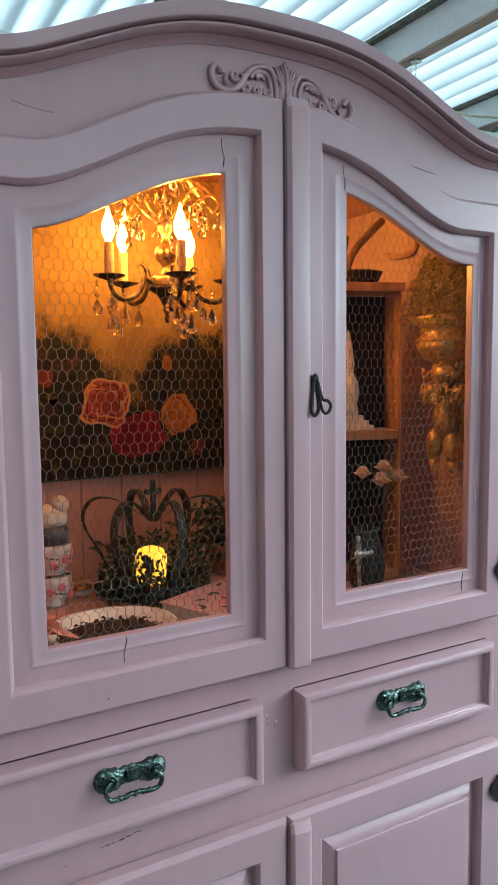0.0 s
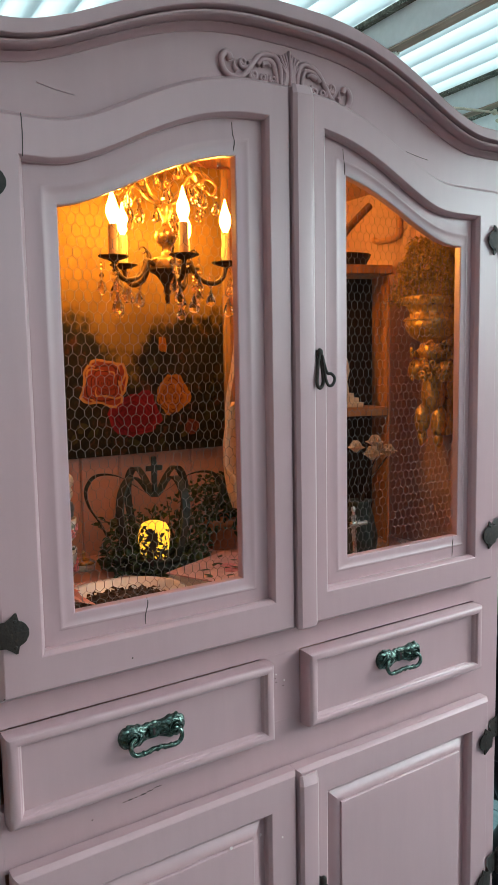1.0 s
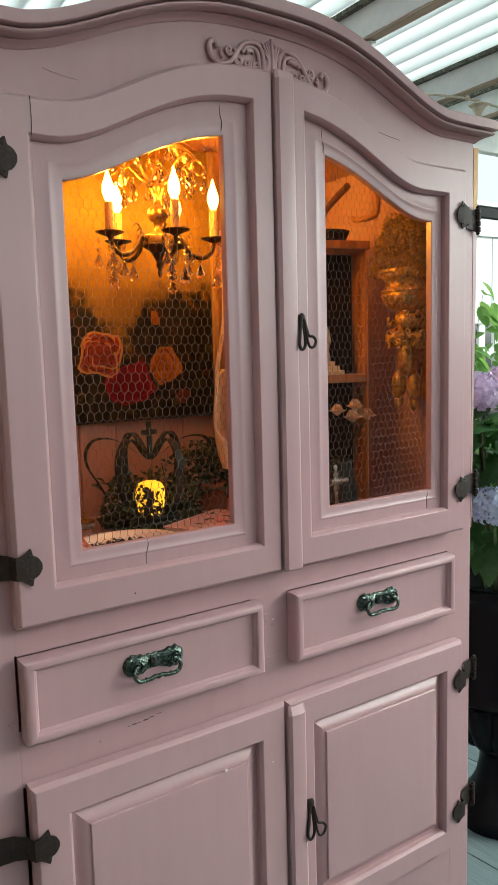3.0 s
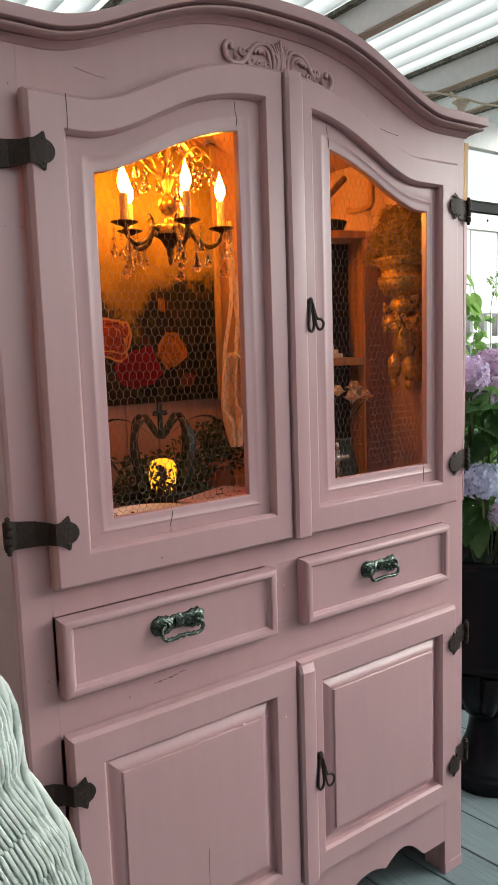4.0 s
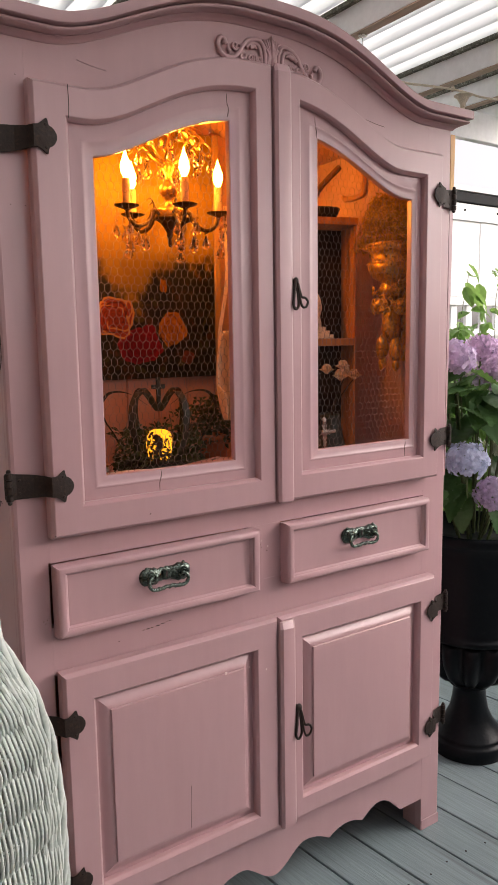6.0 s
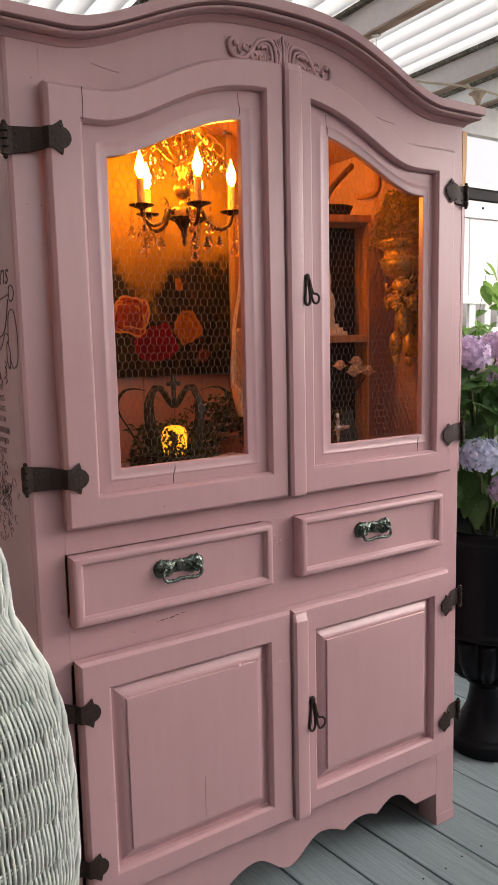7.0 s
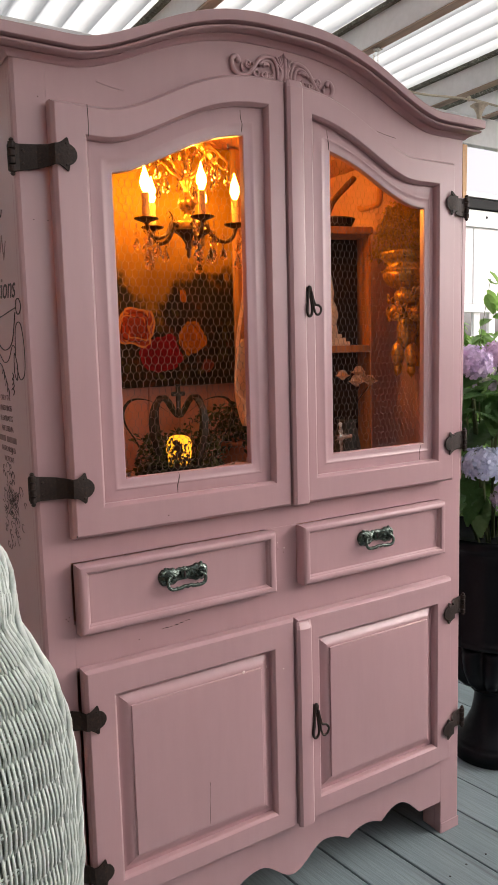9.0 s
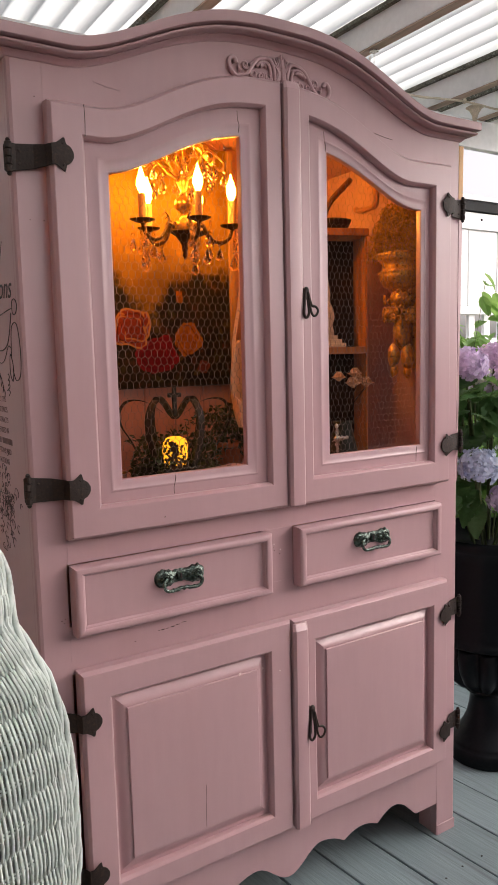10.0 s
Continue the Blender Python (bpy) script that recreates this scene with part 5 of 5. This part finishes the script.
    own = tube([(px + rr * math.cos(j * 0.8) * math.sin(a) * (1 - 0.09 * j), py - rr * math.cos(j * 0.8) * math.cos(a) * (1 - 0.09 * j), pz + rr * 1.2 * math.sin(j * 0.8) * (1 - 0.09 * j)) for j in range(9)], 0.0034, 6, None, 0.0016)
    part("acanthus_curl", own, GOLD, planter, smooth=True)
for zb, rb in ((1.629, 0.0668), (1.668, 0.0675)):
    beads = bmesh.new()
    for k in range(46):
        a = 2 * math.pi * k / 46
        ball(0.0026, (gx + rb * math.cos(a), gy + rb * math.sin(a), zb + drop), (1, 1, 1), 1, beads)
    part("beading", beads, GOLD, planter, "row of gilded beads")
bush = bmesh.new()
for k in range(3200):
    a, b = rnd.uniform(0, 6.28), rnd.random()
    top = rnd.random()
    r = (0.100 * (1 - top) + 0.050 * top) * b ** 0.4
    x, y, z = gx - 0.010 + math.cos(a) * r * 0.72, gy + math.sin(a) * r * 1.15 + 0.020 * (1 - top), 1.655 + top * 0.115 - 0.30 * r * (1 - top)
    if x > XR - 0.026 or y < 0.062:
        continue
    leaf(rnd.uniform(0.007, 0.012), rnd.uniform(0.003, 0.006), pose(x, y, z, rnd.uniform(-80, 80), rnd.uniform(-80, 60), rnd.uniform(0, 360)), 0.6, 0.5, bush, 2)
part("foliage", bush, BOXWOOD, planter, "gold-washed small leaves")

bracket_bm = tube(curve([(0, -0.040, 0.10), (0, -0.042, 0.03), (0, -0.034, 0.004), (0, 0.02, 0.0), (0, 0.044, 0.004), (0, 0.046, 0.012)], 6), 0.0075, 8)
hook = tagged(link_mesh("wall_bracket", bracket_bm, PINK_DIM_WARM), "pink-painted wooden wall bracket with rounded corners", "bracket")
hook.matrix_basis = pose(XR - 0.030, 0.368, 1.800)


# ---- on the porch ----
LEAF = translucent(material("hydrangea_leaf", (0.066, 0.150, 0.056), 0.34, var=0.35, scale=14, grain=60, bump=0.3, per_object=0.2), (0.16, 0.30, 0.07), 0.3)
VINE = translucent(material("vine_leaf", (0.16, 0.32, 0.08), 0.45, var=0.3, scale=14, bump=0.2), (0.28, 0.46, 0.12), 0.45)
STEM = material("green_stem", (0.10, 0.13, 0.05), 0.6, var=0.3, scale=30)
LILAC = translucent(material("lilac_petal", (0.74, 0.61, 0.81), 0.6, var=0.25, scale=60, bump=0.1), (0.62, 0.48, 0.70), 0.35)
MAUVE = translucent(material("mauve_petal", (0.72, 0.53, 0.73), 0.6, var=0.25, scale=60, bump=0.1), (0.62, 0.42, 0.62), 0.35)
BLUE = translucent(material("pale_blue_petal", (0.66, 0.71, 0.92), 0.6, var=0.22, scale=60, bump=0.1), (0.62, 0.67, 0.88), 0.35)
CREAM = translucent(material("cream_petal", (0.86, 0.87, 0.78), 0.6, var=0.15, scale=60, bump=0.1), (0.7, 0.7, 0.5), 0.3)

UX, UY = 0.965, 0.255
urn = thing("garden_urn", "tall black fluted garden urn on the deck", "urn", (UX, UY, 0.0))
part("foot", lathe([(0.128, 0.0), (0.130, 0.004), (0.130, 0.040), (0.124, 0.048), (0.118, 0.050), (0.118, 0.058), (0.112, 0.064), (0.100, 0.078), (0.080, 0.105), (0.064, 0.140), (0.056, 0.180), (0.054, 0.210), (0.060, 0.225), (0.070, 0.230), (0.072, 0.240), (0.001, 0.240)], 48), BLACK, urn, smooth=True)
part("fluted_bowl", lathe([(0.070, 0.240), (0.090, 0.252), (0.128, 0.285), (0.152, 0.330), (0.160, 0.375), (0.158, 0.400), (0.150, 0.4095), (0.001, 0.4095)], 120, (0, 0, 0), None, 13, 0.030, (0.25, 0.40)), BLACK, urn, smooth=True)
part("body", lathe([(0.150, 0.410), (0.172, 0.416), (0.176, 0.426), (0.172, 0.436), (0.166, 0.440), (0.168, 0.452), (0.172, 0.560), (0.180, 0.700), (0.188, 0.735), (0.200, 0.745), (0.206, 0.756), (0.206, 0.772), (0.200, 0.780), (0.190, 0.778), (0.180, 0.740), (0.001, 0.735)], 64), BLACK, urn, "smooth black barrel", smooth=True)

bush = thing("hydrangea", "hydrangea with lilac and pale blue blooms in a black urn", "hydrangea", (UX, UY, 0.74))
hr = random.Random(21)


def floret_head(x, y, z, r, mat, parent):
    """A mophead: many four-petalled florets over a rounded head."""
    bm = bmesh.new()
    count = 110
    for k in range(count):
        t = 1 - 1.75 * (k + 0.5) / count
        a = k * 2.39996 + hr.uniform(-0.15, 0.15)
        s = math.sqrt(max(0, 1 - t * t))
        d = Vector((s * math.cos(a), s * math.sin(a), t * 0.82))
        c = Vector((x, y, z)) + d * r * hr.uniform(0.80, 1.10)
        q = d.to_track_quat("Z", "Y").to_matrix().to_4x4()
        spin = hr.uniform(0, 90)
        for j in range(4):
            m = Matrix.Translation(c) @ q @ pose(0, 0, 0, hr.uniform(-28, 28), hr.uniform(-34, 18), spin + 90 * j)
            w = r * 0.25
            p = [Vector((0, 0, 0)), Vector((w * 0.32, w * 0.40, w * 0.10)), Vector((w * 0.74, w * 0.44, w * 0.14)), Vector((w * 1.02, w * 0.14, w * 0.04)), Vector((w * 1.02, -w * 0.14, w * 0.04)), Vector((w * 0.74, -w * 0.44, w * 0.14)), Vector((w * 0.32, -w * 0.40, w * 0.10))]
            bm.faces.new([bm.verts.new(m @ v) for v in p])
    h = part("bloom", bm, mat, parent)
    part("stalk", tube(curve([(0.25 * x, 0.25 * y, 0.0), (x * 0.8, y * 0.8, z * 0.6), (x, y, z - r * 0.4)], 5), 0.0035, 6), STEM, h)


heads = [(0.793, 0.205, 1.330, 0.060, LILAC), (1.070, 0.330, 1.350, 0.052, MAUVE), (0.960, 0.320, 1.300, 0.046, CREAM), (1.020, 0.205, 1.275, 0.064, MAUVE), (1.15, 0.34, 1.335, 0.055, LILAC), (0.747, 0.112, 1.032, 0.060, BLUE), (0.868, 0.100, 0.918, 0.058, LILAC), (0.955, 0.120, 1.060, 0.050, CREAM), (1.180, 0.240, 1.15, 0.065, BLUE), (1.15, 0.42, 1.25, 0.06, LILAC)]
for x, y, z, r, m in heads:
    floret_head(x - UX, y - UY, z - 0.74, r, m, bush)
leaf_forms = []
for k in range(5):
    bm = leaf(0.15, 0.095, Matrix.Identity(4), 0.25 + 0.08 * k, 0.22, None, 24)
    bmesh.ops.subdivide_edges(bm, edges=[e for e in bm.edges if abs(abs(e.verts[0].co.y) - abs(e.verts[1].co.y)) > 0.004], cuts=2)
    for v in bm.verts:
        v.co.z += 0.0045 * math.sin((v.co.x - 0.9 * abs(v.co.y)) * 330 + k) * min(1.0, abs(v.co.y) / 0.02)
    leaf_forms.append(bm)
shared = []
for k, bm in enumerate(leaf_forms):
    shared.append(part("large_leaf", bm, LEAF, bush, smooth=True))
    shared[-1].matrix_basis = pose(0.05 * k - 0.1, 0.1, 0.25, 0, 10, 70 * k)
blade = [o.data for o in shared]
placed = 0
while placed < 260:
    a = hr.uniform(0, 2 * math.pi)
    h = hr.random()
    r = 0.10 + 0.17 * math.sin(math.pi * min(1, 0.15 + 0.75 * h)) * hr.uniform(0.6, 1.0)
    x, y, z = math.cos(a) * r, math.sin(a) * r, 0.02 + 0.55 * h
    s = hr.uniform(0.6, 1.05)
    yaw = math.degrees(a) + hr.uniform(-50, 50)
    tip = UX + x + math.cos(radians(yaw)) * 0.15 * s
    if h < 0.20 and y < 0.0 or y < -0.06 and x < 0.08 and z < 0.42:
        continue
    if min(tip, UX + x) < 0.60 or (math.cos(radians(yaw)) * math.cos(a) + math.sin(radians(yaw)) * math.sin(a)) < 0.3:
        continue
    o = new("large_leaf", blade[placed % 5])
    o.parent = bush
    o.matrix_basis = pose(x, y, z, hr.uniform(-25, 25), hr.uniform(-15, 45) - 15 * h, yaw) @ Matrix.Scale(s, 4)
    placed += 1
for x, y, z, ry, yaw, s in ((-0.170, -0.10, 0.185, 62, 205, 0.8), (-0.10, -0.14, 0.190, 58, 260, 0.85), (-0.150, -0.08, 0.205, 35, 190, 0.85), (-0.02, -0.15, 0.20, 50, 300, 1.0), (0.03, -0.13, 0.15, 58, 270, 0.9), (-0.14, 0.0, 0.235, 20, 215, 0.9), (-0.12, 0.04, 0.30, 25, 175, 1.0), (-0.13, -0.02, 0.56, 10, 330, 1.1), (-0.12, 0.0, 0.49, 15, 340, 1.25), (-0.02, -0.05, 0.40, 5, 190, 1.3), (0.0, -0.08, 0.47, 25, 280, 1.2), (-0.06, 0.02, 0.36, -5, 200, 1.2)):
    o = new("large_leaf", blade[1])
    o.parent = bush
    o.matrix_basis = pose(x, y, z, 0, ry, yaw) @ Matrix.Scale(s, 4)
for k in range(9):
    a = k * 0.7
    part("branch", tube(curve([(0.05 * math.cos(a), 0.05 * math.sin(a), -0.005), (0.11 * math.cos(a), 0.11 * math.sin(a), 0.2), (0.17 * math.cos(a), 0.15 * math.sin(a), 0.48)], 5), 0.005, 6), STEM, bush)

# white screen fence with a black top rail, behind the planters
FY = 2.0
fence = tagged(link_mesh("fence", box(0.6, 6.6, FY, FY + 0.05, 2.150, 2.257, 0.003), WHITE), "white-painted board fence with a black top rail", "fence", kind="structure")
part("top_rail", box(0.6, 6.6, FY - 0.015, FY + 0.065, 2.261, 2.325, 0.005), RAIL_BLACK, fence, "black metal top rail")
part("cap", box(0.6, 6.6, FY - 0.025, FY + 0.075, 2.328, 2.358, 0.004), WHITE, fence)
x = 0.62
while x < 6.4:
    part("board", box(x, x + 0.275, FY + 0.015, FY + 0.040, 1.662, 2.149, 0.003, 1), WHITE, fence)
    x += 0.281
part("mid_rail", box(0.6, 6.6, FY, FY + 0.05, 1.605, 1.659, 0.003), WHITE, fence)
part("mid_rail", box(0.6, 6.6, FY, FY + 0.05, 1.40, 1.452, 0.003), WHITE, fence)
x = 0.64
while x < 6.5:
    part("picket", box(x, x + 0.062, FY + 0.015, FY + 0.040, -0.04, 1.6045, 0.003, 1), WHITE, fence)
    x += 0.149
for x in (1.6, 2.97, 3.30, 4.1):
    part("bolt", ball(0.009, (x, FY - 0.001, 2.215), (1, 0.5, 1), 2), RAIL_BLACK, fence)
part("post", box(4.05, 4.16, FY + 0.055, FY + 0.165, -0.4, 2.6, 0.004), WHITE, fence)

vine = thing("climbing_vine", "light green climbing vine in front of the white fence", "vine", (2.42, 1.62, -0.45))
vr2 = random.Random(4)
for k in range(22):
    x0 = -0.03 if k == 0 else vr2.uniform(-0.9, 1.6)
    top = 2.20 if k == 0 else vr2.uniform(1.75, 2.05)
    pts = [(x0, 0, 0.0), (x0 + vr2.uniform(-.1, .1), -0.02, 0.8), (x0 + vr2.uniform(-.1, .1), vr2.uniform(-.2, .1), 1.5), (x0 + vr2.uniform(-.06, .06), vr2.uniform(-.2, .1), top)]
    line = curve(pts, 10)
    s = part("stem", tube(line, 0.003, 5, None, 0.0015), STEM, vine)
    lf = bmesh.new()
    for p in line[9:]:
        for j in range(2 if k == 0 else 4):
            leaf(vr2.uniform(0.05, 0.10) + (0.03 if k == 0 else 0), vr2.uniform(0.04, 0.07) + (0.02 if k == 0 else 0), pose(p.x + vr2.uniform(-.05, .05), p.y - vr2.uniform(0.0, .05), p.z + vr2.uniform(-.04, .04), vr2.uniform(-30, 30), vr2.uniform(-10, 60), vr2.uniform(180, 360)), 0.3, 0.25, lf, 4)
    part("leaves", lf, VINE, s)
ivy_trail = thing("trailing_ivy", "thin trailing ivy with olive leaves by the fence", "ivy", (2.22, 1.42, -0.42))
for k in range(5):
    x0 = 0.02 + 0.09 * k
    line = curve([(x0 + 0.5, 0.1, 0.0), (x0 + 0.42, 0.05, 1.0), (x0 + 0.34 + 0.08 * math.sin(k), 0.02, 1.95), (x0 + 0.36, 0.0, 2.14), (x0 + 0.25, -0.02, 2.18 + 0.03 * k)], 12)
    s = part("stem", tube(line, 0.0016, 5), STEM, ivy_trail)
    lf = bmesh.new()
    for p in line[30:]:
        for j in range(1):
            leaf(vr2.uniform(0.022, 0.036), vr2.uniform(0.014, 0.022), pose(p.x + vr2.uniform(-.02, .02), p.y, p.z + vr2.uniform(-.02, .02), vr2.uniform(-40, 40), vr2.uniform(-30, 60), vr2.uniform(150, 390)), 0.3, 0.25, lf, 3)
    part("leaves", lf, VINE, s)
hedge = bmesh.new()
for k in range(7000):
    x, y = vr2.uniform(0.6, 6.0), vr2.uniform(1.45, 1.93)
    z = vr2.uniform(-0.4, 1.28 + 0.25 * noise.noise((x * 2.3, y * 2.0, 0.0)))
    leaf(vr2.uniform(0.05, 0.10), vr2.uniform(0.03, 0.06), pose(x, y, z, vr2.uniform(-60, 60), vr2.uniform(-50, 50), vr2.uniform(0, 360)), 0.3, 0.3, hedge, 2)
tagged(link_mesh("garden_foliage", hedge, LEAF), "dense dark green foliage in front of the fence", "foliage", kind="stuff")

# wicker chair, its back to the camera's side
chair = thing("wicker_chair", "white-painted wicker armchair with a woven rounded back", "chair", (-1.050, -0.60, 0.0))


OUTLINE = [(0.40, 0.238), (0.72, 0.281), (0.85, 0.293), (0.95, 0.289), (1.02, 0.280), (1.07, 0.265), (1.105, 0.248), (1.135, 0.232)]


def half_width(z):
    """Outline of the back: broad shoulders under a narrower head."""
    if z > 1.135:
        return 0.232 * math.sqrt(max(0.0, 1 - ((z - 1.135) / 0.155) ** 3.0))
    for (a, wa), (b, wb) in zip(OUTLINE, OUTLINE[1:]):
        if z <= b:
            t = max(0.0, (z - a) / (b - a))
            return wa + (wb - wa) * t
    return 0.232


def back_point(s, z, out=0.0):
    """A point of the curved back: s from -1 to 1 across, out metres off its outer face."""
    w = half_width(z)
    a = s * 0.95
    lean = -0.10 * (z - 0.40) / 0.9
    return Vector((w * math.sin(a) / math.sin(0.95), 0.13 - 0.19 * math.cos(a) + lean - out, z))


core = part("back_frame", tube([back_point(-1, 0.44), back_point(-0.5, 0.44), back_point(0, 0.44), back_point(0.5, 0.44), back_point(1, 0.44)], 0.012, 8), WICKER, chair)
RIBS = [0.437]
while RIBS[-1] < 1.25:
    RIBS.append(RIBS[-1] + 0.064 - 0.030 * (RIBS[-1] - 0.437) / 0.85)


def rib_phase(z):
    """Counts ribs up to the height z, with the share of the step to the next."""
    for k, (a, b) in enumerate(zip(RIBS, RIBS[1:])):
        if z <= b:
            return k + (z - a) / (b - a)
    return len(RIBS) - 1 + (z - RIBS[-1]) / 0.034


N = 206
for k in range(N + 1):
    s = -0.985 + 1.97 * k / N
    pts = []
    z = 0.42
    while z < 1.285:
        if half_width(z) > 0.03:
            w = math.cos(math.pi * rib_phase(z) + math.pi * (k % 2))
            pts.append(back_point(s + 0.0009 * math.sin(z * 21 + k), z, 0.0095 * math.copysign(abs(w) ** 0.8, w) + 0.0007 * math.sin(k * 1.7)))
        z += 0.0060
    part("strand", tube(pts, 0.00165 + 0.00018 * math.sin(k * 2.3), 5), WICKER, core, smooth=True)
# dark sheet behind the strands; shade in the gaps put into its colour
GAP_SHADE = material("gap_shade", (0.20, 0.22, 0.19), 0.8, var=0.25, scale=20, grain=150, bump=0.4)
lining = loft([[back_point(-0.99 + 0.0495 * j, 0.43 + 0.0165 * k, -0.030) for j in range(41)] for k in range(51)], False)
part("gap_lining", lining, GAP_SHADE, chair, "dark lining behind the strands, standing in for shade in the gaps", smooth=True)
for z in RIBS:
    for dz in (-0.0022, 0.0022):
        if half_width(z) > 0.05:
            part("rib", tube([back_point(-1 + 0.05 * j, z + dz) for j in range(41)], 0.0012, 5), WICKER, core)
rim_line = [back_point(1.0, 0.42 + 0.85 * j / 60) for j in range(61)] + [back_point(math.cos(math.pi * j / 24), 1.27 + 0.016 * math.sin(math.pi * j / 24) ** 0.5) for j in range(1, 24)] + [back_point(-1.0, 1.27 - 0.85 * j / 60) for j in range(61)]
for strand in range(4):
    pts = []
    for j, p in enumerate(rim_line):
        a = j * 0.55 + strand * math.pi / 2
        pts.append(p + Vector((0.0048 * math.cos(a), 0.0048 * math.sin(a), 0.003 * math.sin(a))))
    part("braided_rim", tube(pts, 0.0030, 6), WICKER, chair, smooth=True)
for off in (0.007, 0.013, 0.020, 0.029):
    for w in (1, -1):
        part("edge_strand", tube([back_point(w * (1.0 - off / 0.28), 0.42 + 0.86 * j / 60, 0.005 + 0.002 * math.sin(j * 0.5 + off * 400)) for j in range(57)], 0.0024, 6), WICKER, chair)
seat = lathe([(0.27, 0.34), (0.285, 0.36), (0.285, 0.42), (0.27, 0.435), (0.001, 0.435)], 40)
for v in seat.verts:
    v.co.y += 0.20
part("seat", seat, WICKER, chair, smooth=True)
for x, y in ((-0.2, 0.02), (0.2, 0.02), (-0.22, 0.40), (0.22, 0.40)):
    part("leg", tube([(x, y, 0.0), (x * 0.97, y, 0.34)], 0.018, 10), WICKER, chair)
for w in (-1, 1):
    part("arm", tube(curve([back_point(w, 0.66), (w * 0.30, 0.15, 0.66), (w * 0.31, 0.36, 0.63), (w * 0.27, 0.42, 0.42)], 8), 0.022, 10), WICKER, chair, smooth=True)

# hooks and a string of lights under the roof
for x, y in ((0.815, 0.640), (1.462, 0.52)):
    own = tube([(0, 0, 0), (0, 0, -0.055)], 0.0016, 6)
    lathe([(0.016, -0.001), (0.016, -0.004), (0.001, -0.005)], 12, (0, 0, 0), own)
    tagged(link_mesh("roof_screw", own, SILVER), "thin screw and washer under a rafter", "screw").matrix_basis = pose(x, y, RAFTER_LOW - 0.007)
garland = thing("string_garland", "tan cord with a small shell hung under the rafters", "garland", (0, 0, 0))
ECRU = material("ecru_cord", (0.66, 0.58, 0.46), 0.8, var=0.2, scale=60, grain=300, bump=0.4)
part("cord", tube(curve([(0.85, 0.70, 2.305), (1.076, 0.70, 2.305), (1.199, 0.70, 2.315), (1.331, 0.70, 2.325), (1.418, 0.70, 2.326), (1.524, 0.70, 2.325), (1.75, 0.70, 2.345), (2.10, 0.70, 2.392)], 8), 0.004, 6), ECRU, garland)
part("shell", lathe([(0.003, -0.065), (0.008, -0.050), (0.012, -0.025), (0.024, -0.004), (0.036, 0.004), (0.020, 0.012), (0.001, 0.013)], 10, (1.390, 0.70, 2.308)), ECRU, garland)
part("knot", ball(0.009, (1.331, 0.70, 2.327), (1, 1, 1.2), 2), ECRU, garland)
for x in (0.85, 2.10):
    part("tie", tube([(x, 0.70, 2.300), (x, 0.70, RAFTER_LOW)], 0.002, 5), ECRU, garland)


# ---- deck planks, running away from the porch front, slightly askew ----
deck = tagged(link_mesh("deck", box(-3.0, 3.25, -2.05, 1.0, -0.20, -0.045), RAW), "grey-painted wooden deck", "deck", kind="structure")
plank_mesh = None
PITCH, LEAN_ANGLE = 0.1445, math.atan(0.115)
for k in range(-25, 23):
    if plank_mesh is None:
        plank = part("plank", box(-0.0695, 0.0695, -2.10, 1.15, -0.028, 0.0, 0.003, 2), DECK, deck)
        plank_mesh = plank.data
    else:
        plank = new("plank", plank_mesh)
        plank.parent = deck
    plank.matrix_basis = pose(0.555 + k * PITCH / math.cos(LEAN_ANGLE), 0.0, rnd.uniform(-0.0012, 0.0006), 0, 0, math.degrees(LEAN_ANGLE))
NAIL = material("dark_nail", (0.05, 0.05, 0.05), 0.5, 0.7, var=0.3, scale=80, bump=0.1)
nail_mesh = None
for k in range(-6, 12):
    for y in (-0.62, -0.10, 0.42):
        for off in (-0.035, 0.035):
            if nail_mesh is None:
                nail = part("nail_head", lathe([(0.0030, -0.004), (0.0030, 0.0012), (0.0022, 0.0017), (0.0004, 0.0017)], 10), NAIL, deck)
                nail_mesh = nail.data
            else:
                nail = new("nail_head", nail_mesh)
                nail.parent = deck
            x = 0.555 + k * PITCH / math.cos(LEAN_ANGLE) + off
            nail.matrix_basis = pose(x - y * math.tan(LEAN_ANGLE) * 1.0, y + rnd.uniform(-0.006, 0.006), -0.0005)
